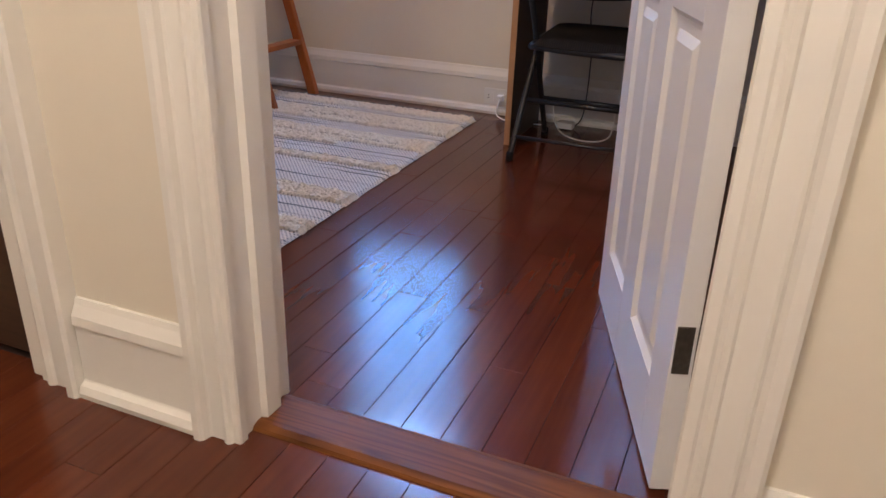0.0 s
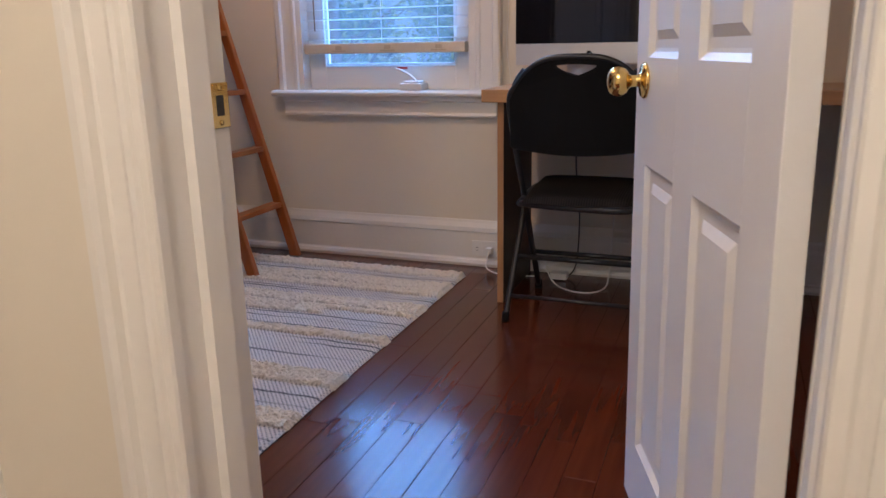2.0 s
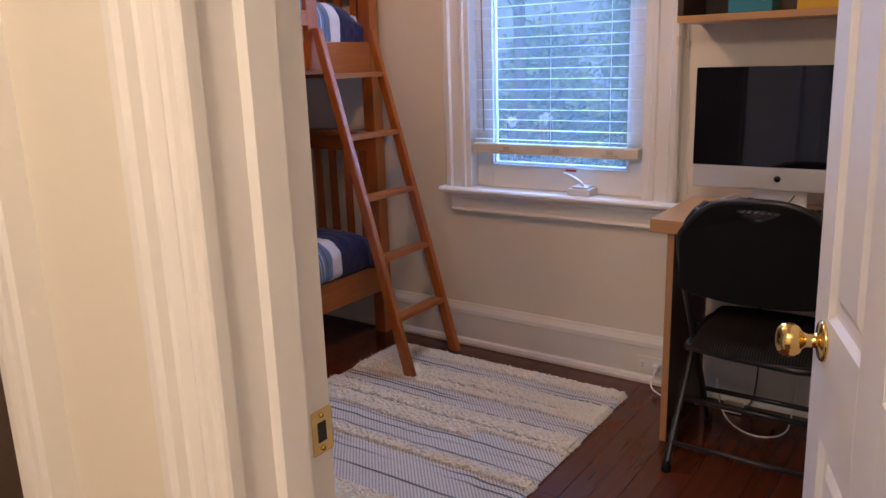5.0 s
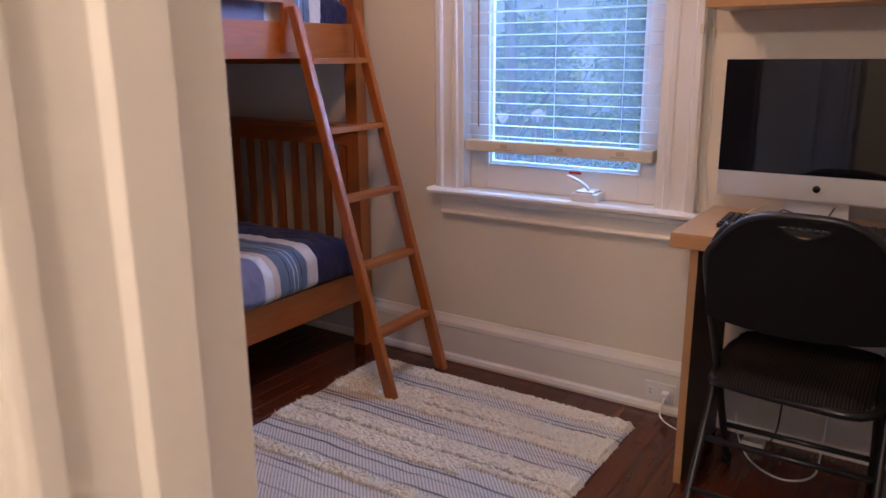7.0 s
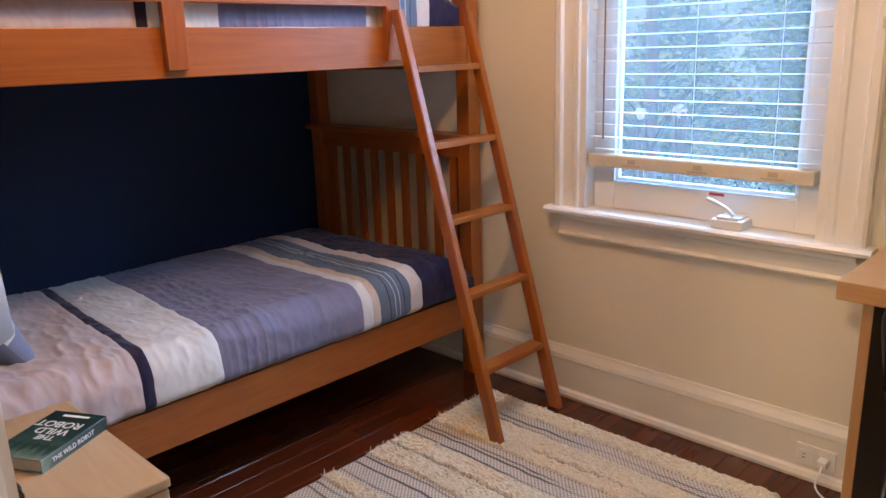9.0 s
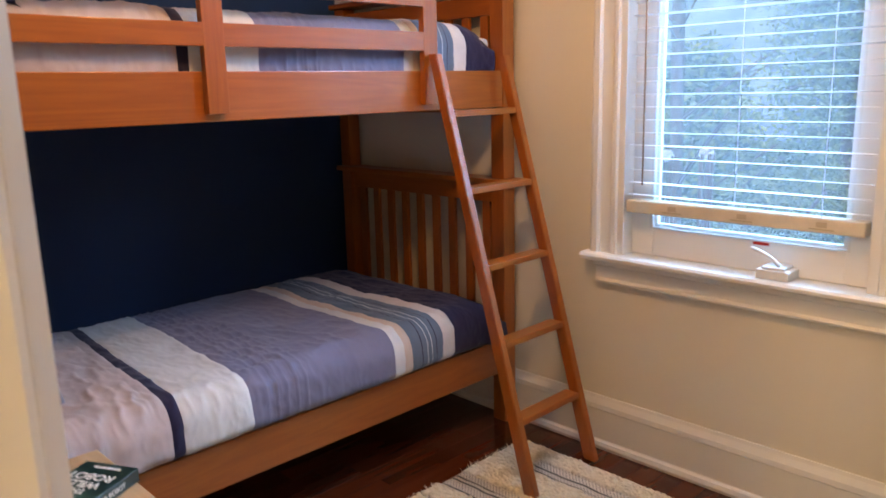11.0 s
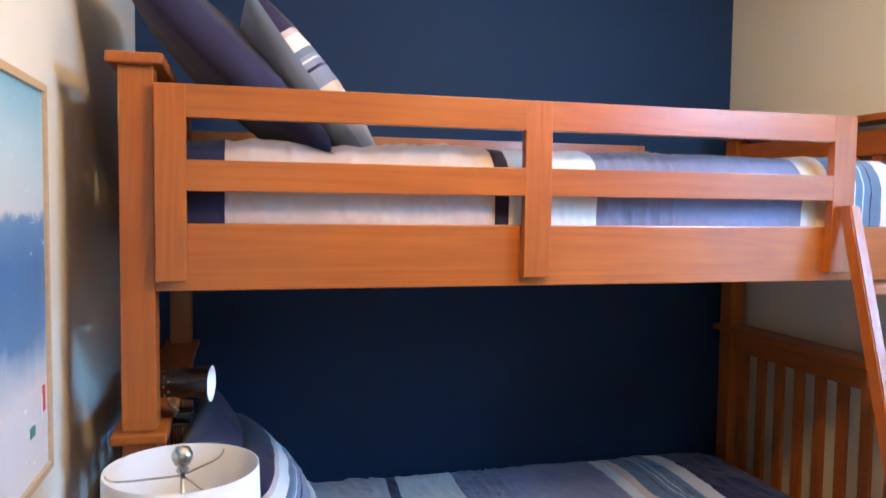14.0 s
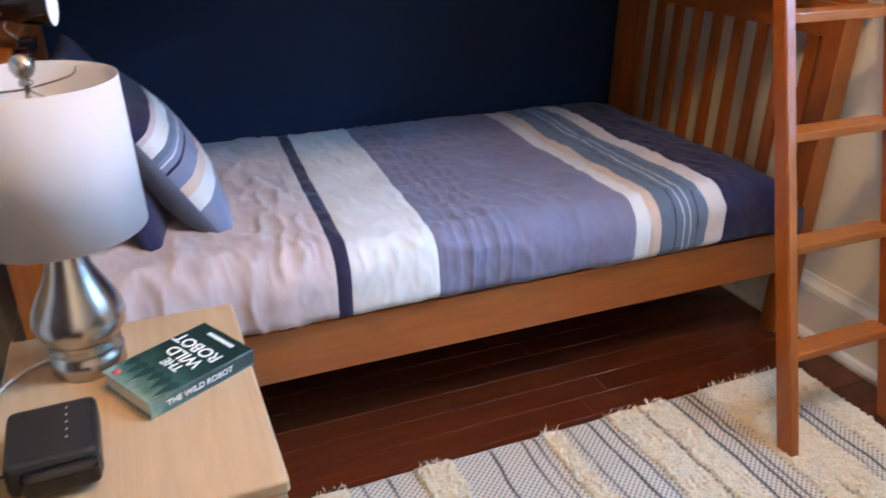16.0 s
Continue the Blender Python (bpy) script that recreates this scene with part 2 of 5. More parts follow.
def prism(points, lo, hi, axis="z"):
    """A profile drawn out along an axis. For z the points are x, y; for x they are y, z; for y they are x, z."""
    bm = bmesh.new()

    def at(p, h):
        return {"z": (p[0], p[1], h), "x": (h, p[0], p[1]), "y": (p[0], h, p[1])}[axis]
    a = [bm.verts.new(at(p, lo)) for p in points]
    b = [bm.verts.new(at(p, hi)) for p in points]
    n = len(points)
    for i in range(n):
        bm.faces.new((a[i], a[(i + 1) % n], b[(i + 1) % n], b[i]))
    bm.faces.new(a)
    bm.faces.new(b)
    bmesh.ops.recalc_face_normals(bm, faces=bm.faces)
    return bm


def lathe(profile, at=(0, 0, 0), steps=40, axis="z"):
    """A profile of (radius, height) turned about an axis through at."""
    bm = bmesh.new()
    rings = []
    for r, h in profile:
        ring = []
        for i in range(steps):
            a = 2 * math.pi * i / steps
            u, v = max(r, 1e-5) * math.cos(a), max(r, 1e-5) * math.sin(a)
            p = {"z": (u, v, h), "y": (u, h, v), "x": (h, u, v)}[axis]
            ring.append(bm.verts.new((p[0] + at[0], p[1] + at[1], p[2] + at[2])))
        rings.append(ring)
    for a, b in zip(rings, rings[1:]):
        for i in range(steps):
            f = bm.faces.new((a[i], a[(i + 1) % steps], b[(i + 1) % steps], b[i]))
            f.smooth = True
    bmesh.ops.recalc_face_normals(bm, faces=bm.faces)
    return bm


def tube(points, radius, steps=10, into=None):
    """A round bar along points, smoothed."""
    bm = into or bmesh.new()
    pts = [Vector(p) for p in points]
    if len(pts) > 2:
        fine = []
        for i in range(len(pts) - 1):
            p0, p1, p2, p3 = pts[max(i - 1, 0)], pts[i], pts[i + 1], pts[min(i + 2, len(pts) - 1)]
            for k in range(5):
                t = k / 5
                fine.append(0.5 * ((2 * p1) + (p2 - p0) * t + (2 * p0 - 5 * p1 + 4 * p2 - p3) * t * t + (3 * p1 - p0 - 3 * p2 + p3) * t ** 3))
        pts = fine + [pts[-1]]
    rings, side = [], None
    for i, p in enumerate(pts):
        d = (pts[min(i + 1, len(pts) - 1)] - pts[max(i - 1, 0)]).normalized()
        if side is None:
            side = d.orthogonal().normalized()
        side = (side - d * side.dot(d)).normalized()
        up = d.cross(side)
        rings.append([bm.verts.new(p + radius * (math.cos(a) * side + math.sin(a) * up)) for a in (2 * math.pi * k / steps for k in range(steps))])
    for a, b in zip(rings, rings[1:]):
        for k in range(steps):
            f = bm.faces.new((a[k], a[(k + 1) % steps], b[(k + 1) % steps], b[k]))
            f.smooth = True
    bm.faces.new(rings[0][::-1])
    bm.faces.new(rings[-1])
    return bm


def sheet(nu, nv, at, closed=False):
    """A smooth grid of at(u, v), u and v from 0 to 1."""
    bm = bmesh.new()
    g = [[bm.verts.new(at(i / nu, j / nv)) for j in range(nv + 1)] for i in range(nu + 1)]
    for i in range(nu):
        for j in range(nv):
            f = bm.faces.new((g[i][j], g[i + 1][j], g[i + 1][j + 1], g[i][j + 1]))
            f.smooth = True
    bmesh.ops.recalc_face_normals(bm, faces=bm.faces)
    return bm


def mesh_of(name, bm, material):
    me = bpy.data.meshes.new(name)
    bm.to_mesh(me)
    bm.free()
    me.materials.append(M[material] if isinstance(material, str) else material)
    return me


def root_of(ob):
    while ob.parent:
        ob = ob.parent
    return ob


def part(name, bm, material, parent, label="", local=False):
    """One mesh under a thing or a part; bm is drawn in the world's places, or in the thing's own with local."""
    if not local:
        bmesh.ops.transform(bm, matrix=root_of(parent).matrix_basis.inverted(), verts=bm.verts)
    ob = new(name, mesh_of(name, bm, material))
    ob.parent = parent
    if label:
        tagged(ob, label)
    return ob


def thing(name, m, label, category, group="", kind=""):
    ob = new(name)
    ob.empty_display_size = 0.05
    ob.matrix_basis = m if isinstance(m, Matrix) else pose(*m)
    return tagged(ob, label, category, group, kind)


def single(name, bm, material, label, category, kind="", group="", at=(0, 0, 0)):
    bmesh.ops.translate(bm, vec=-Vector(at), verts=bm.verts)
    ob = new(name, mesh_of(name, bm, material))
    ob.location = at
    return tagged(ob, label, category, group, kind)


# ---- setting ----
WY, WB, WX = 3.74, 1.487, -2.72      # window wall, inner side of the doorway wall, blue wall
HY = 1.33                           # hall side of the doorway wall
EX, TOP = 1.35, 2.5                 # east wall, ceiling
JL, JR, DH = 0.128, 0.862, 2.04     # doorway between the jambs, and its height
WL, WR, WS, WH = -1.085, -0.295, 0.765, 2.08   # window opening

single("wall_north", boxes(((WX - 0.2, WY, 0), (WL - 0.04, WY + 0.2, TOP)), ((WR + 0.04, WY, 0), (EX + 0.2, WY + 0.2, TOP)),
       ((WL - 0.04, WY, 0), (WR + 0.04, WY + 0.2, WS - 0.02)), ((WL - 0.04, WY, WH + 0.03), (WR + 0.04, WY + 0.2, TOP))),
       "cream", "cream painted plaster wall with one window", "wall", "structure")
single("wall_west", boxes(((WX - 0.15, -1.2, 0), (WX, WY, TOP))), "navy", "dark navy blue painted accent wall", "wall", "structure")
single("wall_south", boxes(((WX, HY, 0), (-1.15, WB, TOP)), ((-0.36, HY, 0), (JL - 0.03, WB, TOP)), ((JR + 0.03, HY, 0), (EX, WB, TOP)),
       ((JL - 0.03, HY, DH + 0.03), (JR + 0.03, WB, TOP)), ((-1.15, HY, DH), (-0.36, WB, TOP))),
       "cream", "cream painted wall between hall and bedroom", "wall", "structure")
single("wall_east", boxes(((EX, WB - 0.01, 0), (EX + 0.15, WY, TOP))), "cream", "cream painted plaster side wall", "wall", "structure")
single("wall_hall_east", boxes(((1.85, -1.2, 0), (2.0, HY, TOP))), "cream", "cream painted hall wall", "wall", "structure")
single("wall_hall_back", boxes(((WX, -1.35, 0), (2.0, -1.2, TOP))), "cream", "cream painted hall wall", "wall", "structure")
single("wall_hall_west", boxes(((-1.7, -1.2, 0), (-1.6, HY, TOP))), "cream", "cream painted hall wall", "wall", "structure")
single("ceiling", boxes(((WX - 0.2, -1.4, TOP), (2.0, WY + 0.2, TOP + 0.1))), "ceiling", "flat white painted ceiling", "ceiling", "structure")


def base_profile(side, y):
    """Tall baseboard with a sloped cap and a rounded shoe; side is the way it faces."""
    s = side
    return [(y, 0), (y + s * 0.034, 0), (y + s * 0.036, 0.012), (y + s * 0.030, 0.026), (y + s * 0.020, 0.031), (y + s * 0.018, 0.034), (y + s * 0.018, 0.150),
            (y + s * 0.023, 0.154), (y + s * 0.021, 0.172), (y + s * 0.010, 0.192), (y + s * 0.006, 0.203), (y, 0.203)]


def baseboard(name, x0, x1, y, side, label):
    single(name, prism(base_profile(side, y), x0, x1, "x"), "trim", label, "baseboard", "structure", at=((x0 + x1) / 2, y, 0))


baseboard("baseboard_north", WX, EX, WY, -1, "tall white painted baseboard with moulded cap and shoe")
baseboard("baseboard_south", WX, -0.076, WB, 1, "tall white painted baseboard with moulded cap and shoe")
baseboard("baseboard_hall_west", -0.215, 0.052, HY, -1, "tall scuffed white baseboard with quarter-round shoe")
baseboard("baseboard_hall_east", 0.955, 1.85, HY, -1, "tall white painted baseboard with moulded cap and shoe")
single("baseboard_west", prism([(WX + (p[0] - WX), p[1]) for p in base_profile(1, WX)], WB, WY, "y"), "trim", "tall white baseboard beneath the blue wall", "baseboard", "structure", at=(WX, 2.5, 0))


def casing_points(x0, x1, y, flip=1):
    """Moulded door casing: backband, flat field and inner bead, from the outer edge x0 to the inner edge x1."""
    w = x1 - x0
    d = [(0, 0), (0, 0.036), (0.06, 0.042), (0.20, 0.042), (0.27, 0.036), (0.30, 0.024), (0.34, 0.021), (0.62, 0.021), (0.66, 0.026), (0.74, 0.029), (0.80, 0.026),
         (0.84, 0.020), (0.97, 0.020), (1.0, 0.016), (1.0, 0)]
    return [(x0 + w * a, y - flip * b) for a, b in d]


dw = thing("door_casing", (0.49, 1.4, 0), "white painted moulded door casing around the doorway", "door frame", kind="structure")
part("casing", prism(casing_points(0.050, JL + 0.012, HY), 0, DH + 0.1), "trim", dw)
part("casing", prism(casing_points(0.955, JR - 0.016, HY), 0, DH + 0.1), "trim", dw)
part("head_casing", boxes(((0.05, HY - 0.03, DH + 0.1), (0.955, HY, DH + 0.2)), bevel=0.004), "trim", dw)
# jambs, with the stop in their middle
part("jamb", prism([(JL - 0.028, HY), (JL + 0.004, HY), (JL + 0.006, HY + 0.050), (JL + 0.018, HY + 0.054), (JL + 0.019, HY + 0.094), (JL + 0.014, HY + 0.098), (JL + 0.001, HY + 0.099), (JL, 1.480), (JL - 0.003, 1.483), (JL - 0.028, 1.483)], 0, DH), "trim", dw)
part("jamb", prism([(JR + 0.028, HY), (JR, HY), (JR - 0.002, HY + 0.050), (JR - 0.014, HY + 0.054), (JR - 0.014, HY + 0.098), (JR, HY + 0.099), (JR, 1.484), (JR + 0.003, 1.4868), (JR + 0.028, 1.4868)], 0, DH), "trim", dw)
part("head_jamb", boxes(((JL - 0.03, HY, DH), (JR + 0.03, 1.483, DH + 0.03)), bevel=0.003), "trim", dw)
part("inner_casing", prism([(-0.075, WB), (-0.075, 1.530), (-0.068, 1.536), (-0.045, 1.536), (-0.038, 1.516), (-0.030, 1.511), (0.045, 1.502), (0.055, 1.506), (0.070, 1.505), (0.078, 1.496), (0.096, 1.493), (0.0975, 1.491), (0.0975, WB)], 0, DH + 0.1), "trim", dw)
part("inner_casing", prism([(0.853, WB + 0.0004), (0.853, 1.502), (0.857, 1.507), (0.965, 1.506), (0.97, 1.50), (0.97, WB + 0.0004)], 0, DH + 0.1), "trim", dw)
sp = part("strike_plate", boxes(((JL - 0.001, 1.446, 0.854), (JL + 0.0025, 1.481, 0.912)), bevel=0.001), "brass", dw, "brass strike plate with dark latch hole")
part("latch_hole", boxes(((JL + 0.0026, 1.455, 0.870), (JL + 0.0032, 1.469, 0.896))), "slot", sp)
for z in (0.861, 0.905):
    part("screw", lathe([(0.0, 0.0045), (0.003, 0.0042), (0.0036, 0.0026), (0.0036, 0.0)], (JL, 1.462, z), 12, "x"), "brass", sp)

d2 = thing("side_door_casing", (-0.28, HY, 0), "white painted casing of the next door in the hall", "door frame", kind="structure")
part("casing", prism(casing_points(-0.217, -0.33, HY), 0, DH + 0.1), "trim", d2)
part("jamb", boxes(((-0.36, HY - 0.012, 0), (-0.33, WB, DH)), bevel=0.003), "trim", d2)
# dark slab set in the side doorway in place of its unlit interior
single("side_door", boxes(((-1.15, HY + 0.03, 0.008), (-0.362, HY + 0.065, DH)), bevel=0.003), "walnut", "dark slab filling the unlit side doorway in the hall", "door", "structure")

# ---- window ----
wd = thing("window_1", (-0.69, WY, WS), "white wooden casement window with moulded casing and sill", "window", kind="structure")
part("casing", prism([(-1.215, WY), (-1.215, 3.706), (-1.205, 3.700), (-1.185, 3.700), (-1.178, 3.712), (-1.135, 3.712), (-1.128, 3.708), (-1.115, 3.708), (-1.110, 3.716), (-1.110, WY)], WS, WH + 0.12), "trim", wd)
part("casing", prism([(-0.155, WY), (-0.155, 3.706), (-0.165, 3.700), (-0.185, 3.700), (-0.192, 3.712), (-0.240, 3.712), (-0.246, 3.708), (-0.262, 3.708), (-0.267, 3.716), (-0.267, WY)], WS, WH + 0.12), "trim", wd)
part("head_casing", boxes(((-1.225, 3.70, WH + 0.03), (-0.145, 3.72, WH + 0.16)), bevel=0.003), "trim", wd)
part("window_sill", prism([(3.682, WS - 0.026), (3.672, WS - 0.020), (3.670, WS - 0.010), (3.676, WS - 0.002), (3.69, WS), (3.95, WS), (3.95, WS - 0.026)], -1.238, -0.132, "x"), "trim", wd)
part("apron", prism([(WY, WS - 0.027), (3.700, WS - 0.027), (3.700, WS - 0.045), (3.716, WS - 0.052), (3.718, WS - 0.095), (3.712, WS - 0.105), (3.714, WS - 0.112), (WY, WS - 0.112)], -1.195, -0.175, "x"), "trim", wd)
part("liner", boxes(((WL - 0.04, 3.716, WS), (WL, 3.94, WH)), bevel=0.002), "trim", wd)
part("liner", boxes(((WR, 3.716, WS), (WR + 0.04, 3.94, WH)), bevel=0.002), "trim", wd)
part("head_liner", boxes(((WL - 0.04, 3.716, WH), (WR + 0.04, 3.94, WH + 0.03)), bevel=0.002), "trim", wd)
GL, GR, GB, GT = -1.000, -0.372, 0.868, 1.99
sash = part("sash", boxes(((WL + 0.002, 3.772, WS + 0.001), (GL, 3.82, WH - 0.01)), ((GR, 3.772, WS + 0.001), (WR - 0.002, 3.82, WH - 0.01)),
     ((GL, 3.773, WS + 0.001), (GR, 3.819, GB)), ((GL, 3.773, GT), (GR, 3.819, WH - 0.01)), bevel=0.003), "white_plastic", wd)
part("glazing_bead", boxes(((GL, 3.783, GB), (GL + 0.012, 3.80, GT)), ((GR - 0.012, 3.783, GB), (GR, 3.80, GT)), ((GL + 0.012, 3.783, GB), (GR - 0.012, 3.80, GB + 0.012)), bevel=0.001), "white_plastic", sash)
pane = part("pane", boxes(((GL + 0.004, 3.796, GB + 0.004), (GR - 0.004, 3.800, GT))), "glass", sash)
pane.visible_shadow = False
part("insect_screen", boxes(((GL - 0.01, 3.7700, GB - 0.004), (GR + 0.01, 3.7706, GT))), "veil_mesh", sash, "fine pale insect screen added to veil the view in haze")
part("warning_sticker", boxes(((-0.645, 3.7680, 0.853), (-0.595, 3.7690, 0.862))), "red", sash, "small red sticker")
cr = part("crank", boxes(((-0.600, 3.690, WS + 0.001), (-0.500, 3.772, WS + 0.030)), ((-0.585, 3.694, WS + 0.030), (-0.515, 3.768, WS + 0.040)), bevel=0.004), "white_plastic", wd, "white folding crank handle")
part("crank_arm", tube([(-0.535, 3.71, WS + 0.042), (-0.56, 3.705, WS + 0.065), (-0.60, 3.70, WS + 0.085), (-0.62, 3.70, WS + 0.09)], 0.006), "white_plastic", cr)

bl = thing("venetian_blind", (-0.69, 3.735, 0.93), "white slatted blind, half open, cream bottom rail", "blind")
BX0, BX1 = -1.070, -0.308
n_slats = 25
slat_bm = prism([(-0.017, 0.0), (-0.009, 0.0011), (0, 0.0015), (0.009, 0.0011), (0.017, 0.0), (0.017, 0.0009), (0.009, 0.0020), (0, 0.0024), (-0.009, 0.0020), (-0.017, 0.0009)], BX0 + 0.69, BX1 + 0.69, "x")
slat_me = mesh_of("slat", slat_bm, "slat")
for i in range(n_slats):
    s = new("slat", slat_me)
    s.parent = bl
    s.matrix_basis = pose(0, 0, 0.052 + i * 0.0425, -4 + 3 * math.sin(i * 2.1), 0.0, 0)
part("bottom_rail", boxes(((BX0, 3.708, 0.922), (BX1, 3.760, 0.966)), bevel=0.005), "valance", bl, "cream patterned bottom rail")
for i in range(7):
    x = BX0 + 0.02 + i * 0.118
    part("motif", boxes(((x, 3.7070, 0.931), (x + 0.07, 3.7078, 0.936)), ((x + 0.02, 3.7070, 0.939), (x + 0.05, 3.7078, 0.955))), surface("motif_brown", (0.50, 0.42, 0.31), 0.8), bl) if i in (1, 3, 5) else None
part("head_rail", boxes(((BX0, 3.71, 2.02), (BX1, 3.76, 2.07)), bevel=0.003), "slat", bl)
for x in (-0.95, -0.69, -0.43):
    part("ladder_cord", tube([(x, 3.717, 0.96), (x, 3.717, 2.03)], 0.0012, 5), "slat", bl)
# thin bar added to draw the brown left edge of the glass
part("tilt_wand", tube([(-1.012, 3.712, 1.02), (-1.012, 3.705, 2.03)], 0.003, 8), surface("edge_amber", (0.30, 0.16, 0.07), 0.3), bl, "thin amber bar drawn for the edge of the glass")
cl = thing("blind_cord", (-0.14, 3.72, WS), "thin pale blind cords hanging beside the window", "cord")
part("cord", tube([(-0.165, 3.695, 2.1), (-0.163, 3.694, 1.5), (-0.160, 3.694, 1.1), (-0.150, 3.694, 0.9), (-0.142, 3.692, 0.80), (-0.148, 3.690, 0.775)], 0.0016, 6), "valance", cl)
part("cord", tube([(-0.150, 3.735, 2.1), (-0.142, 3.733, 1.4), (-0.128, 3.733, 1.1), (-0.136, 3.733, 0.95), (-0.118, 3.733, 0.8), (-0.108, 3.733, 0.55), (-0.112, 3.733, 0.35)], 0.0016, 6), "white_plastic", cl)
part("cord_joiner", boxes(((-0.172, 3.688, 1.355), (-0.158, 3.700, 1.385)), bevel=0.003), "valance", cl)
part("cord_joiner", boxes(((-0.148, 3.728, 1.34), (-0.134, 3.738, 1.37)), bevel=0.003), "valance", cl)

va = thing("window_valance", (-0.69, 3.68, 1.74), "straight cloth valance with beige, grey and yellow stripes", "valance")
vm = banded("valance_cloth", "x", -0.6, 0.6, [(-0.6 + 0.03 * k, ((0.30, 0.27, 0.24), (0.60, 0.55, 0.46), (0.55, 0.40, 0.14), (0.58, 0.55, 0.50))[k % 4]) for k in range(30)])
part("cloth", sheet(120, 8, lambda u, v: (-1.245 + 1.11 * u, 3.676 + 0.004 * math.sin(u * 60), 1.741 + 0.26 * v)), vm, va)
part("rod", boxes(((-1.245, 3.682, 1.975), (-0.135, 3.699, 2.0)), bevel=0.003), "slat", va)

# ---- bedroom door, standing open ----
HX, HYD = 0.838, 1.490
DA = 108.9
LEAN = Matrix.Rotation(radians(-0.9), 4, "Y")      # the old door hangs a little out of plumb
door = thing("door_1", pose(HX - 0.024, HYD + 0.003, 0.008) @ LEAN @ pose(0, 0, 0, 0, 0, DA), "white six-panel door standing open into the bedroom", "door", kind="structure")
# the door's own places: x from the hinges to the free edge, y through its thickness towards the hall side, z up
DWID, DTH, DTOP = 0.700, 0.036, 2.015
cols = [(0.105, 0.308), (0.415, 0.610)]
rows_z = [(0.150, 0.728), (0.920, 1.560), (1.665, 1.890)]


def door_stile(a, b):
    part("stile", boxes(((a, -DTH, 0), (b, 0, DTOP)), bevel=0.0015), "door", door, local=True)


door_stile(0, cols[0][0])
door_stile(cols[0][1], cols[1][0])
door_stile(cols[1][1], DWID)
edges = [0.0] + [z for r in rows_z for z in r] + [DTOP]
for a, b in cols:
    for z0, z1 in zip(edges[0::2], edges[1::2]):
        part("rail", boxes(((a, -DTH, z0), (b, 0, z1))), "door", door, local=True)
    for z0, z1 in rows_z:
        bm = bmesh.new()
        for s, y0 in ((1, 0.0), (-1, -DTH)):
            steps = [(0.0, -0.001), (0.010, -0.0085), (0.016, -0.0095), (0.030, -0.0095), (0.046, -0.0030)]
            rings = [[bm.verts.new((x, y0 + s * dy, z)) for x, z in ((a + d, z0 + d), (b - d, z0 + d), (b - d, z1 - d), (a + d, z1 - d))] for d, dy in steps]
            for r0, r1 in zip(rings, rings[1:]):
                for i in range(4):
                    bm.faces.new((r0[i], r0[(i + 1) % 4], r1[(i + 1) % 4], r1[i]))
            bm.faces.new(rings[-1])
        bmesh.ops.recalc_face_normals(bm, faces=bm.faces)
        part("panel", bm, "door", door, local=True)
for s, y0 in ((1, 0.0), (-1, -DTH)):
    prof = [(0.0, 0.0), (0.032, 0.0), (0.033, 0.003), (0.029, 0.007), (0.014, 0.009), (0.011, 0.014), (0.0105, 0.026), (0.014, 0.031), (0.022, 0.036), (0.0265, 0.044), (0.0275, 0.052), (0.025, 0.060), (0.018, 0.0665), (0.008, 0.069), (0.0, 0.0695)]
    kn = part("door_knob", lathe([(r, y0 + s * h) for r, h in prof], (DWID - 0.074, 0, 0.879), 36, "y"), "brass", door, "polished round brass knob", local=True)
part("latch_plate", boxes(((DWID - 0.001, -0.030, 0.855), (DWID + 0.0015, -0.006, 0.915))), "brass", door, local=True)
for z in (0.225, 1.02, 1.80):
    h = part("hinge", boxes(((-0.0015, -0.030, z), (0.001, -0.004, z + 0.082)), bevel=0.0006), "old_steel", door, "dark worn steel hinge", local=True)
    part("knuckle", lathe([(0, z), (0.006, z), (0.006, z + 0.082), (0, z + 0.082)], (-0.004, -DTH - 0.004, 0), 14), "old_steel", h, local=True)

# ---- bunk bed ----
XF, XB, YH, YF = -1.575, -2.600, 1.605, 3.645     # front, back, head end and foot post
PW = 0.065
bunk = thing("bunk_bed", (-2.09, 2.65, 0), "honey-stained wooden twin bunk bed with slatted ends", "bunk bed")
for y in (YH, YF):
    for x0, x1 in ((XF - PW, XF), (XB, XB + PW)):
        part("post", boxes(((x0, y, 0), (x1, y + PW, 0.985)), bevel=0.003), "bunk_z", bunk)
        part("post", boxes(((x0, y, 1.008), (x1, y + PW, 1.722)), bevel=0.003), "bunk_z", bunk)
    for zc in (0.985, 1.722):
        e = 0.020
        part("end_cap", boxes(((XB - e, y - e, zc), (XF + e, y + PW + e, zc + 0.022)), bevel=0.006, seg=3), "bunk_x", bunk)
    for base, top in ((0.36, 0.985), (1.26, 1.700)):
        part("end_rail", boxes(((XB + PW, y + 0.018, top - 0.075), (XF - PW, y + 0.046, top)), bevel=0.003), "bunk_x", bunk)
        part("end_rail", boxes(((XB + PW, y + 0.018, base), (XF - PW, y + 0.046, base + 0.09)), bevel=0.003), "bunk_x", bunk)
        for i in range(9):
            x = XB + PW + 0.055 + i * 0.0985
            part("slat", boxes(((x - 0.020, y + 0.024, base + 0.09), (x + 0.020, y + 0.040, top - 0.075)), bevel=0.002), "bunk_z", bunk)
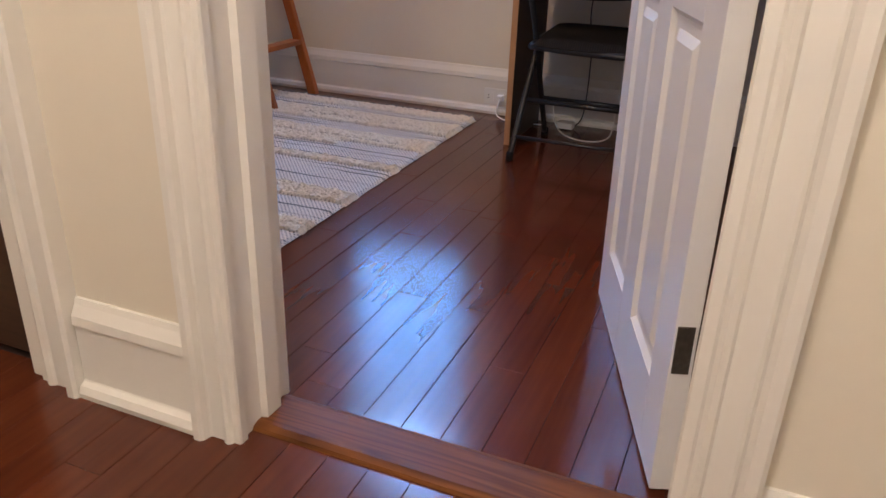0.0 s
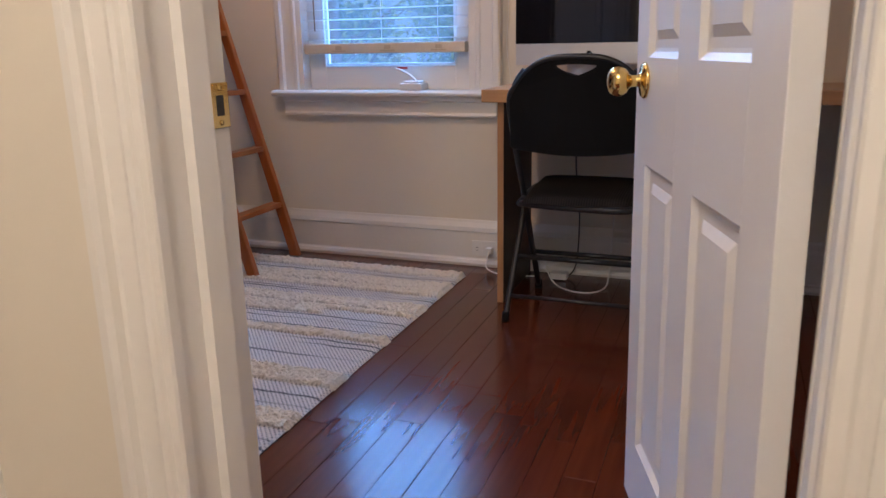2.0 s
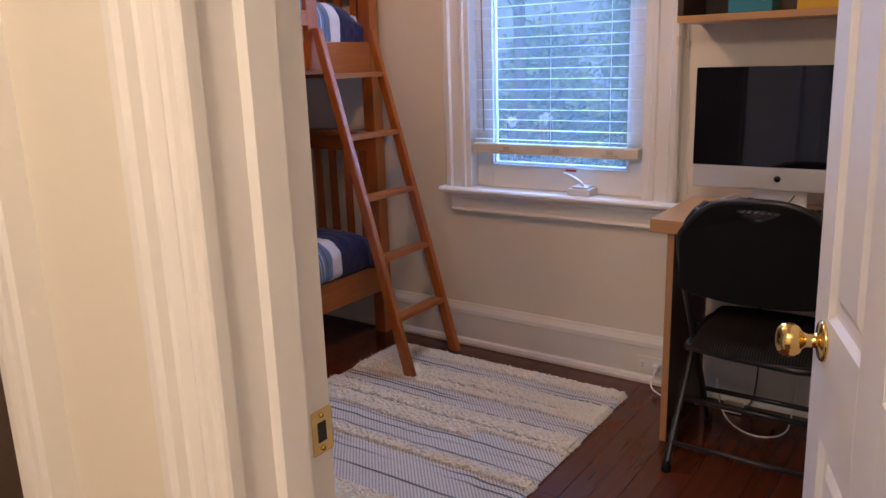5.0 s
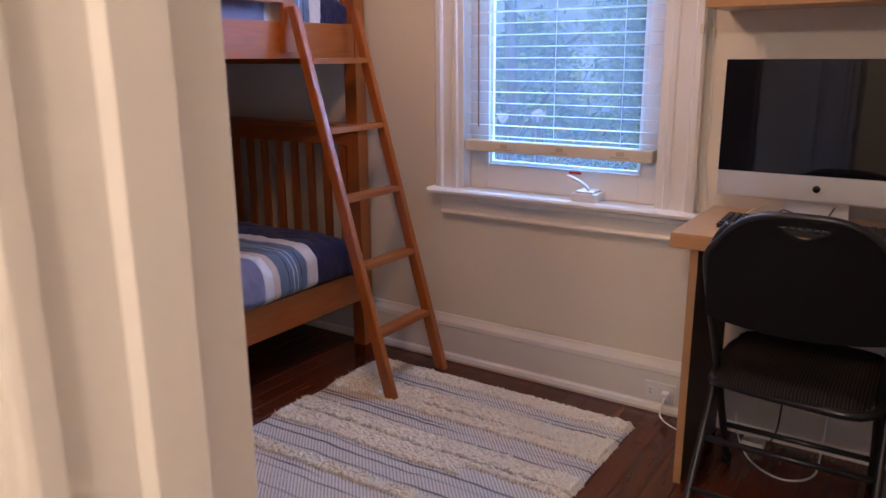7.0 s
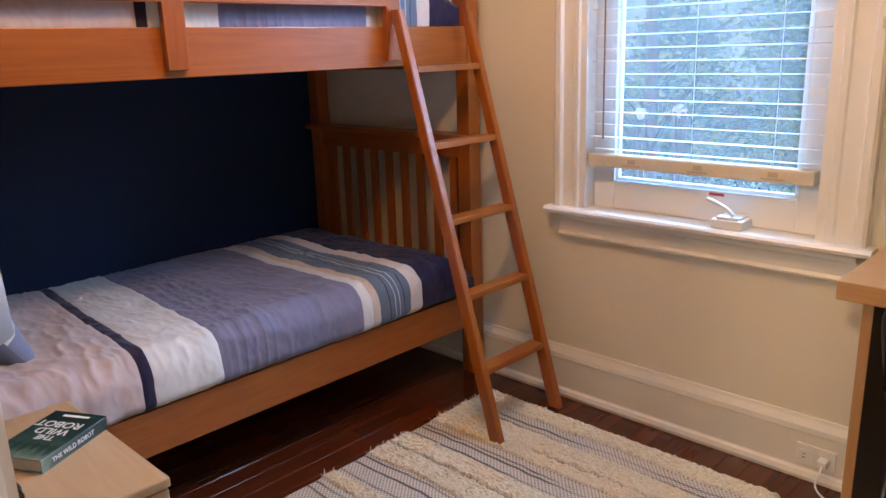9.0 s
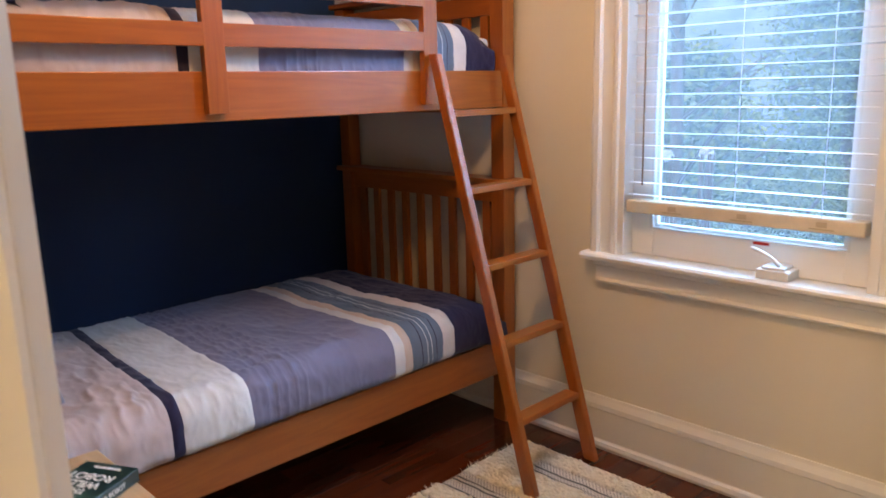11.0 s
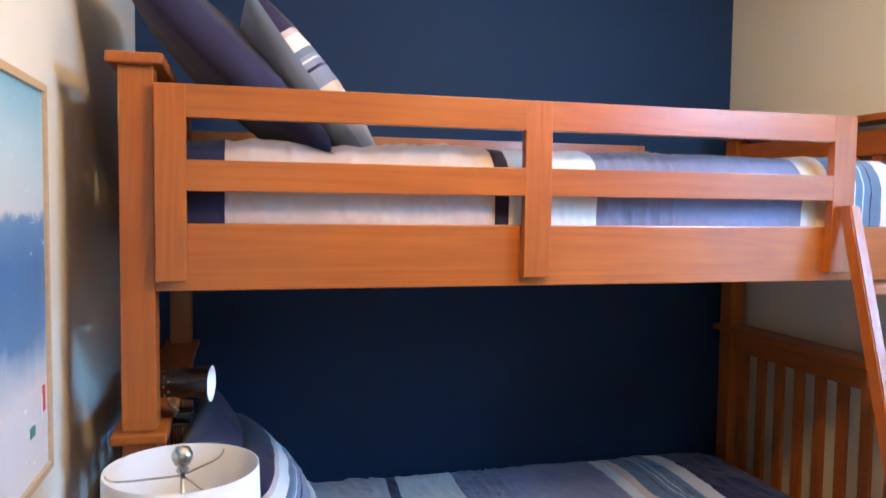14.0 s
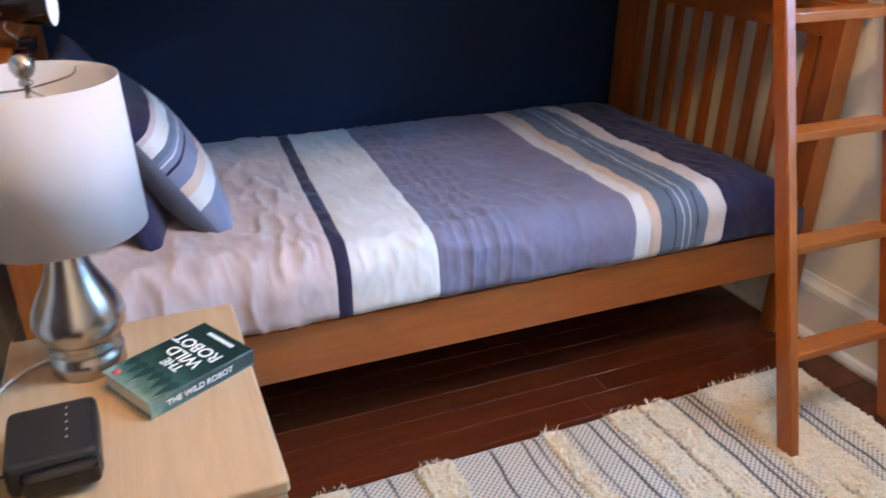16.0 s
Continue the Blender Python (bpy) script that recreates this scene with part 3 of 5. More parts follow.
for z0, z1 in ((0.222, 0.360), (1.284, 1.418)):
    for x0, x1 in ((XF - 0.030, XF - 0.004), (XB + 0.004, XB + 0.030)):
        part("side_rail", boxes(((x0, YH + PW, z0), (x1, YF, z1)), bevel=0.003), "bunk_y", bunk)
    part("mattress_support", boxes(((XB + 0.03, YH + PW, z0 + 0.03), (XF - 0.03, YF, z0 + 0.05))), "bunk_x", bunk)
XG = -1.555
for x0, x1 in ((XF - 0.0045, XG), (XB - 0.002, XB + 0.02)):
    for y0, y1 in ((1.6715, 1.730), (2.428, 2.490), (3.222, 3.285)):
        part("guard_upright", boxes(((x0, y0, 1.305), (x1, y1, 1.688)), bevel=0.002), "bunk_z", bunk)
    for y0, y1 in ((1.730, 2.428), (2.490, 3.222)):
        for z0, z1 in ((1.482, 1.543), (1.624, 1.688)):
            part("guard_rail", boxes(((x0 + 0.001, y0 - 0.001, z0), (x1 - 0.0006, y1 + 0.001, z1)), bevel=0.0015), "bunk_y", bunk)

lad = thing("bunk_ladder", (-1.13, 3.42, 0), "honey-stained wooden ladder leaning on the bunk", "ladder")
LX0, LX1, LZ = -1.105, -1.520, 1.470
for y0 in (3.232, 3.578):
    bm = bmesh.new()
    w, t = 0.036, 0.030
    pts = [(LX0 - w, 0.014), (LX0 + 0.012, 0.014), (LX1 + w * 0.5, LZ - 0.03), (LX1 + w * 0.3, LZ), (LX1 - w * 0.8, LZ)]
    bm = prism(pts, y0, y0 + t, "y")
    bmesh.ops.bevel(bm, geom=bm.edges[:], offset=0.003, segments=2, affect="EDGES")
    part("ladder_rail", bm, "bunk_z", lad)
for z in (0.255, 0.510, 0.765, 1.020, 1.275):
    x = LX0 - 0.018 + (LX1 - LX0) * (z - 0.014) / (LZ - 0.014)
    part("rung", boxes(((x - 0.032, 3.262, z - 0.012), (x + 0.026, 3.578, z + 0.010)), bevel=0.003), "bunk_y", lad)


# ---- bedding ----
PINK, NAVY, WHITE, GREY = (0.58, 0.47, 0.45), (0.022, 0.018, 0.055), (0.72, 0.71, 0.69), (0.20, 0.20, 0.30)
SHELL = (0.70, 0.62, 0.58)
CREAM, STEEL, PALE = (0.68, 0.52, 0.42), (0.13, 0.18, 0.25), (0.62, 0.66, 0.70)


def quilt(name, z_top, z_tuck, o, head, y0, y1, label, puff, front, skew):
    x_back = XB + 0.045
    rnd = 3.0 + o * 7

    def at(u, v):
        y = y0 + (y1 - y0) * v
        r = 0.085
        flat = front - r - x_back
        arc, drop = r * math.pi / 2, z_top - r - z_tuck
        s = u * (flat + arc + drop)
        if s < flat:
            x, z, nx, nz = x_back + s, z_top, 0, 1
        elif s < flat + arc:
            a = (s - flat) / r
            x, z, nx, nz = front - r + r * math.sin(a), z_top - r + r * math.cos(a), math.sin(a), math.cos(a)
        else:
            k = (s - flat - arc) / drop
            x, z, nx, nz = front - 0.040 * max(0, k - 0.55) ** 2 / 0.2, z_top - r - (s - flat - arc), 1, 0
        d = 0.010 * noise.noise((x * 2.2 + rnd, y * 2.2, z * 2)) + 0.005 * noise.noise((x * 7, y * 6 + rnd, z * 7))
        wr = noise.noise((x * 6 + 4 * y + rnd, y * 13 - x * 3, z * 6)) + 0.35 * noise.noise((x * 19, y * 21 + rnd, z * 15))
        amp = (0.011 if y < o + 2.20 else 0.006) * (0.6 if o else 1.0)
        d += amp * max(0.0, 1 - abs(wr) * 1.6) ** 2 + puff * noise.noise((x * 4, y * 3.3 + rnd, z * 4))
        fine = noise.noise((x * 26 + y * 8, y * 31 - x * 11 + rnd, z * 26))
        d += 0.0026 * max(0.0, 1 - abs(fine) * 2.2) ** 2
        yy = (y - o - 2.50) / 0.036
        if 0 <= yy <= 5:
            d += 0.0042 * max(0, math.cos(2 * math.pi * yy)) ** 6 - 0.0015 * max(0, -math.cos(2 * math.pi * yy)) ** 8 + 0.007 * noise.noise((x * 38, y * 16, z * 38))
        for e in (2.236, 2.270, 2.485, 3.040, 3.085, 3.122, 3.276, 3.338):
            d -= 0.0025 * math.exp(-((y - o - e) / 0.006) ** 2)
        end = min(1.0, (y1 - y) / 0.16)
        dz = -0.07 * (1 - end) ** 2 - 0.03 * max(0, 1 - (x - x_back) / 0.12) ** 2
        lean = skew * max(0.0, min(1.0, (front - x) / 1.0)) * max(0.0, min(1.0, (o + 2.9 - y) / 0.6))
        return (x + nx * d, y + lean, z + nz * d + dz * (1 if nz > 0.3 else 0.5))
    q = thing(name, (-2.09, 2.65, z_tuck), label, "quilt")
    cuts = [y0] + [p for p in (head, o + 2.236, o + 2.270, o + 2.485, o + 3.040, o + 3.085, o + 3.122, o + 3.276, o + 3.338) if p > y0 + 0.01] + [y1]
    cloths = [NAVY, PINK, NAVY, WHITE, GREY, WHITE, CREAM, "steel", SHELL, NAVY][-(len(cuts) - 1):]
    for a, b, cl_ in zip(cuts, cuts[1:], cloths):
        n = max(3, int((b - a) / 0.0048))
        va, vb = (a - y0) / (y1 - y0), (b - y0) / (y1 - y0)
        if cl_ == "steel":
            mat_q = banded("striped_band", "y", a - 2.66, b - 2.64, [(a - 2.66, STEEL)] + [(a + q_ - 2.65, c_) for q_, c_ in ((0.045, NAVY), (0.0485, STEEL), (0.070, PALE), (0.074, STEEL), (0.094, PALE), (0.098, STEEL), (0.118, NAVY), (0.1215, STEEL))] + [(b - 2.64, STEEL)])
        else:
            mat_q = banded("quilt_cloth", "y", -1.6, 1.6, [(-1.6, cl_), (1.6, cl_)])
        part("band", sheet(110, n, lambda u, v: at(u, va + (vb - va) * v)), mat_q, q)
    return q


low = single("mattress", boxes(((XB + 0.04, 1.675, 0.273), (XF - 0.05, 3.63, 0.49)), bevel=0.02), "mattress", "pale mattress under the striped quilt", "mattress", at=(-2.1, 2.65, 0.273))
upm = single("mattress", boxes(((XB + 0.04, 1.675, 1.335), (XF - 0.055, 3.63, 1.54)), bevel=0.02), "mattress", "pale mattress on the upper bunk", "mattress", at=(-2.1, 2.65, 1.335))
quilt("quilt", 0.535, 0.361, 0.0, 1.70, 1.69, 3.635, "pink, white, grey-blue and navy striped quilt on the lower bunk", 0.007, XF + 0.020, 0.06)
quilt("quilt", 1.588, 1.36, 0.142, 1.80, 1.69, 3.635, "pink, white, blue and navy striped quilt on the upper bunk", 0.008, XF - 0.040, 0.0)


def pillow(name, m, w, h, t, material, label, back=None):
    """A plump pillow: x is its width, z its height and y its thickness, about its own middle."""
    def side(s):
        def at(u, v):
            a, b = 2 * u - 1, 2 * v - 1
            k = max(0.0, (1 - a * a) * (1 - b * b)) ** 0.42
            pinch = 1 - 0.07 * (1 - a * a) * b * b - 0.0
            pinch2 = 1 - 0.07 * (1 - b * b) * a * a
            d = 0.006 * noise.noise((a * 3 + s, b * 3, t * 40)) + 0.004 * noise.noise((a * 9, b * 7 + s, 2))
            return (a * w / 2 * pinch2, s * (t / 2 * k + d * k), b * h / 2 * pinch)
        return at
    bm = sheet(30, 30, side(1))
    b2 = sheet(30, 30, side(-1))
    me = bpy.data.meshes.new("side")
    b2.to_mesh(me)
    b2.free()
    bm.from_mesh(me)
    bpy.data.meshes.remove(me)
    for f in bm.faces:
        f.material_index = 1 if back and f.calc_center_median().y < 0.004 else 0
    bmesh.ops.remove_doubles(bm, verts=bm.verts, dist=0.0004)
    bmesh.ops.recalc_face_normals(bm, faces=bm.faces)
    ob = new(name, mesh_of(name, bm, material))
    if back:
        ob.data.materials.append(back)
    ob.matrix_basis = m
    return tagged(ob, label, "pillow")


BLUE = (0.22, 0.25, 0.36)
pil = banded("striped_sham", "z", -0.3, 0.3, [(-0.3, BLUE), (-0.075, WHITE), (-0.035, CREAM), (-0.005, BLUE), (0.035, NAVY), (0.04, BLUE), (0.055, PALE), (0.059, BLUE), (0.07, STEEL), (0.085, WHITE), (0.12, PINK), (0.135, NAVY), (0.3, NAVY)])
plain = banded("plain_sham_back", "z", -0.3, 0.3, [(-0.3, (0.15, 0.18, 0.25)), (0.3, (0.15, 0.18, 0.25))])
pillow("pillow", pose(-2.05, 1.925, 0.662, 32, 0, 3), 0.60, 0.40, 0.17, pil, "blue, white and navy striped pillow leaning at the bed head", plain)
pillow("pillow", pose(-2.05, 1.805, 0.705, 24, 0, -3), 0.66, 0.46, 0.15, "navy_cloth", "navy pillow propped against the headboard")
pillow("pillow", pose(-1.97, 1.985, 1.712, 37, 0, 2), 0.62, 0.50, 0.16, pil, "blue, white and navy striped pillow on the upper bunk", plain)
pillow("pillow", pose(-1.97, 1.815, 1.775, 47, 0, -3), 0.64, 0.62, 0.16, "navy_cloth", "navy pillow propped on the upper bunk")

# ---- clip lamp on the headboard ----
cp = thing("clip_lamp", (-1.675, 1.655, 1.007), "small black clip-on reading lamp on the headboard", "lamp")
def turned(bm):
    """The lamp's head, turned a little towards the room."""
    bmesh.ops.rotate(bm, cent=(-1.655, 1.69, 1.082), matrix=Matrix.Rotation(radians(-11), 3, "Z"), verts=bm.verts)
    return bm


hd = part("lamp_head", turned(lathe([(0.0, 1.660), (0.024, 1.662), (0.028, 1.668), (0.028, 1.702), (0.032, 1.710), (0.037, 1.768), (0.0385, 1.772), (0.0360, 1.772), (0.0320, 1.718), (0.0, 1.714)], (-1.655, 0, 1.082), 30, "y")), "gloss_black", cp, "perforated black lamp head")
part("reflector", turned(lathe([(0.0372, 1.7726), (0.0350, 1.7722), (0.031, 1.740), (0.0, 1.738)], (-1.655, 0, 1.082), 30, "y")), "white_plastic", hd, "white reflector")
for k in range(16):
    a, yv = 2 * math.pi * (k + 0.5 * (k // 8)) / 8, 1.680 + 0.010 * (k // 8)
    cx_, cz_ = -1.655 + 0.0282 * math.cos(a), 1.082 + 0.0282 * math.sin(a)
    part("vent_hole", turned(boxes(((cx_ - 0.002, yv, cz_ - 0.002), (cx_ + 0.002, yv + 0.005, cz_ + 0.002)))), "nickel", hd)
part("arm", tube([(-1.66, 1.69, 1.056), (-1.665, 1.685, 1.04), (-1.675, 1.70, 1.02), (-1.672, 1.712, 1.010)], 0.004), "nickel", cp)
part("clamp", boxes(((-1.70, 1.685, 0.990), (-1.65, 1.725, 0.998)), ((-1.70, 1.70, 1.008), (-1.65, 1.73, 1.020)), ((-1.69, 1.715, 0.998), (-1.66, 1.73, 1.008)), bevel=0.002), "gloss_black", cp)

# ---- nightstand and what stands on it ----
NZ = 0.555
ns = thing("nightstand", (-1.08, 1.81, 0), "pale birch nightstand with drawers beside the bunk", "nightstand")
NX0, NX1, NY0, NY1 = -1.400, -0.884, 1.610, 1.990
part("top", boxes(((NX0, NY0, NZ - 0.022), (NX1, NY1, NZ)), bevel=0.006, seg=3), "birch_x", ns)
part("side_panel", boxes(((NX0 + 0.003, NY0 + 0.003, 0), (NX1 - 0.022, NY0 + 0.021, NZ - 0.0225)), bevel=0.002), "birch_x", ns)
part("side_panel", boxes(((NX0 + 0.003, NY1 - 0.021, 0), (NX1 - 0.022, NY1 - 0.003, NZ - 0.0225)), bevel=0.002), "birch_x", ns)
part("back_panel", boxes(((NX0 + 0.004, NY0 + 0.0215, 0.02), (NX0 + 0.012, NY1 - 0.0215, NZ - 0.023))), "birch_x", ns)
for z0, z1 in ((0.06, 0.315), (0.319, NZ - 0.026)):
    dr = part("drawer", boxes(((NX1 - 0.0215, NY0 + 0.004, z0), (NX1 - 0.004, NY1 - 0.004, z1)), bevel=0.003), "birch_x", ns)
    part("knob", lathe([(0.0, 0.0), (0.007, 0.0), (0.007, 0.010), (0.014, 0.016), (0.014, 0.022), (0.0, 0.024)], (NX1 - 0.004, 1.807, (z0 + z1) / 2), 20, "x"), "nickel", dr)
part("plinth", boxes(((NX0 + 0.01, NY0 + 0.022, 0), (NX1 - 0.03, NY1 - 0.022, 0.055))), "birch_x", ns)

LX, LY = -1.281, 1.741
tl = thing("table_lamp", (LX, LY, NZ), "brushed nickel table lamp with white drum shade, unlit", "lamp")
body = [(0.0, 0.0), (0.056, 0.0), (0.058, 0.003), (0.058, 0.030), (0.052, 0.034), (0.053, 0.038), (0.056, 0.043), (0.051, 0.049), (0.057, 0.058), (0.067, 0.072), (0.071, 0.088), (0.068, 0.104), (0.059, 0.124), (0.046, 0.146), (0.035, 0.170), (0.027, 0.196), (0.022, 0.224), (0.0195, 0.252), (0.019, 0.270), (0.015, 0.276), (0.0, 0.277)]
part("base", lathe([(r, h * 1.06) for r, h in body], (LX, LY, NZ), 48), "nickel", tl, "turned brushed nickel gourd base")
part("stem", lathe([(0.006, 0.23), (0.006, 0.32), (0.013, 0.32), (0.013, 0.37), (0.004, 0.372), (0.004, 0.45), (0.0, 0.45)], (LX, LY, NZ + 0.02), 16), "nickel", tl)
sh = part("shade", lathe([(0.1275, 0.230), (0.129, 0.230), (0.1215, 0.456), (0.120, 0.456), (0.1275, 0.230)], (LX, LY, NZ + 0.02), 64), "shade", tl, "white linen drum shade")
bm = bmesh.new()
for k in range(3):
    a = 0.5 + 2 * math.pi * k / 3
    tube([(LX, LY, NZ + 0.461), (LX + 0.10 * math.cos(a), LY + 0.10 * math.sin(a), NZ + 0.457), (LX + 0.119 * math.cos(a), LY + 0.119 * math.sin(a), NZ + 0.468)], 0.0015, 6, bm)
part("spider", bm, "nickel", sh)
part("finial", lathe([(0.0, 0.447), (0.009, 0.447), (0.010, 0.452), (0.006, 0.456), (0.012, 0.460), (0.017, 0.470), (0.017, 0.477), (0.012, 0.487), (0.0, 0.491)], (LX, LY, NZ + 0.02), 24), "nickel", tl, "round nickel finial")
part("cord", tube([(LX - 0.04, LY - 0.02, NZ + 0.004), (LX - 0.02, LY - 0.08, NZ + 0.004), (LX + 0.03, NY0 + 0.004, NZ + 0.003), (LX + 0.06, NY0 - 0.02, NZ - 0.03), (LX + 0.06, NY0 - 0.02, NZ - 0.25), (LX, NY0 - 0.02, 0.1)], 0.0028, 8), "white_plastic", tl)

rt = thing("router", pose(-1.035, 1.702, NZ, 0, 0, 2), "matt black wireless router box with small lights", "router")
part("body", boxes(((-0.070, -0.058, 0.006), (0.062, 0.058, 0.056)), bevel=0.014, seg=4), "black_plastic", rt, local=True)
part("front_pod", boxes(((0.052, -0.040, 0.010), (0.078, 0.056, 0.046)), bevel=0.012, seg=4), "gloss_black", rt, local=True)
for k in range(5):
    part("indicator", boxes(((-0.05 + 0.017 * k, 0.0185, 0.0560), (-0.046 + 0.017 * k, 0.0205, 0.0564))), "ink", rt, local=True)
part("foot", boxes(((-0.05, -0.04, 0), (0.045, 0.04, 0.0065))), "black_plastic", rt, local=True)
part("cable", tube([(0.01, -0.056, 0.012), (0.012, -0.075, 0.008), (0.02, -0.09, 0.004), (0.02, -0.105, -0.02), (0.0, -0.105, -0.2), (0.0, -0.11, -0.5)], 0.0022, 8), "black_plastic", rt, local=True)

# the book lies with its spine towards the open room; x along the spine from the book's head, y from the spine across
bk_dir = math.degrees(math.atan2(0.168, -0.092))
book = thing("book", pose(-1.085, 1.826, NZ, 0, 0, bk_dir), "paperback book with dark green forest cover lying flat", "book")
BLn, BWd, BT = 0.192, 0.132, 0.030
cov, cnt, cb = node_mat("forest_cover", 0.35, 0, 0.3)
cc = coords(cnt, (1, 1, 1), False)
cs = cnt.nodes.new("ShaderNodeSeparateXYZ")
cnt.links.new(cc, cs.inputs[0])
cn = noise_tex(cnt, cc, 40, 4)
cnt.links.new(ramp(cnt, maths(cnt, "ADD", maths(cnt, "MULTIPLY", cs.outputs[0], 4.2), maths(cnt, "MULTIPLY", cn, 0.35)), [(0.10, (0.30, 0.38, 0.30)), (0.30, (0.05, 0.13, 0.10)), (0.6, (0.012, 0.045, 0.042)), (1.0, (0.010, 0.035, 0.035))]), cb.inputs["Base Color"])
M["cover"] = cov
part("pages", boxes(((0.003, 0.003, 0.003), (BLn - 0.003, BWd - 0.003, BT - 0.003))), "paper", book, local=True)
part("cover", boxes(((0, 0, 0), (BLn, BWd, 0.0026)), ((0, 0, BT - 0.0026), (BLn, BWd, BT)), ((0, 0, 0.0028), (BLn, 0.0026, BT - 0.0028)), bevel=0.0006, seg=1), "cover", book, local=True)
random.seed(5)
for k in range(6):
    y, tip = 0.012 + k * 0.0215, 0.012 + 0.008 * (k % 3)
    bm = bmesh.new()
    vs = [bm.verts.new(p) for p in ((tip, y, BT + 0.0003), (0.052, y - 0.011, BT + 0.0003), (0.060, y, BT + 0.0003), (0.052, y + 0.011, BT + 0.0003))]
    bm.faces.new(vs)
    part("printed_tree", bm, surface("print_green", (0.012, 0.05, 0.045), 0.4), book, local=True)
part("sticker", lathe([(0.0, BT + 0.0006), (0.007, BT + 0.0006), (0.007, BT + 0.0002)], (0.014, 0.112, 0), 16), surface("pink_sticker", (0.75, 0.12, 0.14), 0.5), book, "small pink round sticker", local=True)


def lettering(text, size, m, parent, name, bold=0.0):
    cu = bpy.data.curves.new(name, "FONT")
    cu.body, cu.size, cu.extrude, cu.offset = text, size, 0.0002, bold
    tmp = bpy.data.objects.new("tmp", cu)
    scene.collection.objects.link(tmp)
    bpy.context.view_layer.update()
    me = bpy.data.meshes.new_from_object(tmp.evaluated_get(bpy.context.evaluated_depsgraph_get()))
    bpy.data.objects.remove(tmp)
    me.materials.clear()
    me.materials.append(M["ink"])
    ob = new(name, me)
    ob.parent, ob.matrix_basis = parent, m
    return ob


for text, x, y0, s in (("THE", 0.088, 0.040, 0.024), ("WILD", 0.116, 0.026, 0.032), ("ROBOT", 0.146, 0.016, 0.033)):
    lettering(text, s, pose(x, y0, BT + 0.0008, 0, 0, 90), book, "title", 0.0007)
part("printed_line", boxes(((0.170, 0.030, BT + 0.0003), (0.178, 0.096, BT + 0.0008))), "ink", book, local=True)
lettering("THE WILD ROBOT", 0.0145, pose(0.028, -0.0006, 0.010, 90, 0, 0), book, "spine_title", 0.0002)

# ---- picture ----
PX0, PX1, PZ0, PZ1, PY = -1.455, -0.915, 0.990, 1.659, WB
pic = thing("framed_picture", ((PX0 + PX1) / 2, PY, PZ0), "blue seaside painting in a thin oak frame on the wall", "picture")
art, ant, ab = node_mat("seaside_paint", 0.5)
av = coords(ant, (1, 1, 1), False)
asp = ant.nodes.new("ShaderNodeSeparateXYZ")
ant.links.new(av, asp.inputs[0])
an = noise_tex(ant, av, 7, 6, 0.65, 0.6)
ah = maths(ant, "ADD", asp.outputs[2], maths(ant, "MULTIPLY_ADD", an, 0.12))
ah.node.inputs[1].links[0].from_node.inputs[2].default_value = -0.06
acol = ramp(ant, ah, [(0.0, (0.62, 0.55, 0.52)), (0.16, (0.60, 0.54, 0.54)), (0.20, (0.40, 0.44, 0.50)), (0.25, (0.10, 0.20, 0.35)), (0.36, (0.06, 0.16, 0.34)), (0.435, (0.12, 0.23, 0.40)), (0.450, (0.50, 0.53, 0.54)), (0.54, (0.40, 0.53, 0.58)), (0.66, (0.20, 0.40, 0.50))])
foam = ramp(ant, noise_tex(ant, coords(ant, (1, 1, 3), False), 22, 5, 0.7), [(0.66, (0, 0, 0)), (0.72, (0.4, 0.4, 0.4))])
ant.links.new(mix(ant, 1.0, acol, foam, "ADD"), ab.inputs["Base Color"])
bump(ant, ab, noise_tex(ant, av, 90, 4), 0.4, 0.001)
part("canvas", boxes(((PX0 + 0.012, PY + 0.004, PZ0 + 0.012), (PX1 - 0.012, PY + 0.018, PZ1 - 0.012))), art, pic, "blue sea and pale beach painting")
for lo, hi in (((PX0, PY + 0.003, PZ0), (PX0 + 0.014, PY + 0.024, PZ1)), ((PX1 - 0.014, PY + 0.003, PZ0), (PX1, PY + 0.024, PZ1)),
               ((PX0 + 0.0141, PY + 0.003, PZ0), (PX1 - 0.0141, PY + 0.024, PZ0 + 0.014)), ((PX0 + 0.0141, PY + 0.003, PZ1 - 0.014), (PX1 - 0.0141, PY + 0.024, PZ1))):
    part("frame_strip", boxes((lo, hi), bevel=0.001), "birch_x", pic)
# plain colour blocks added in place of the painting's tiny figures
for x, z, w, h, c in ((-1.425, 1.10, 0.016, 0.045, (0.55, 0.05, 0.03)), (-1.408, 1.09, 0.012, 0.042, (0.70, 0.70, 0.68)), (-1.36, 1.075, 0.03, 0.018, (0.05, 0.20, 0.16))):
    part("painted_sail", boxes(((x, PY + 0.0182, z), (x + w, PY + 0.019, z + h)), bevel=0.0003, seg=1), surface("mark_paint", c, 0.6), pic)

# ---- desk corner ----
desk = thing("desk", (0.55, 3.54, 0), "beech veneer desk beside the window", "desk")
DX0, DX1, DZ = -0.090, 1.20, 0.797
part("desktop", boxes(((DX0, 3.245, DZ - 0.045), (DX1, 3.715, DZ)), bevel=0.003), "desk_x", desk)
for x0 in (-0.036, DX1 - 0.074):
    sp_ = part("side_panel", boxes(((x0, 3.272, 0), (x0 + 0.022, 3.690, DZ - 0.0455)), bevel=0.001), "walnut", desk, "dark laminated side panel")
    part("edge_strip", boxes(((x0 - 0.0006, 3.268, 0), (x0 + 0.0226, 3.2718, DZ - 0.0457)), bevel=0.0006, seg=1), "desk_z", sp_, "beech front edge")

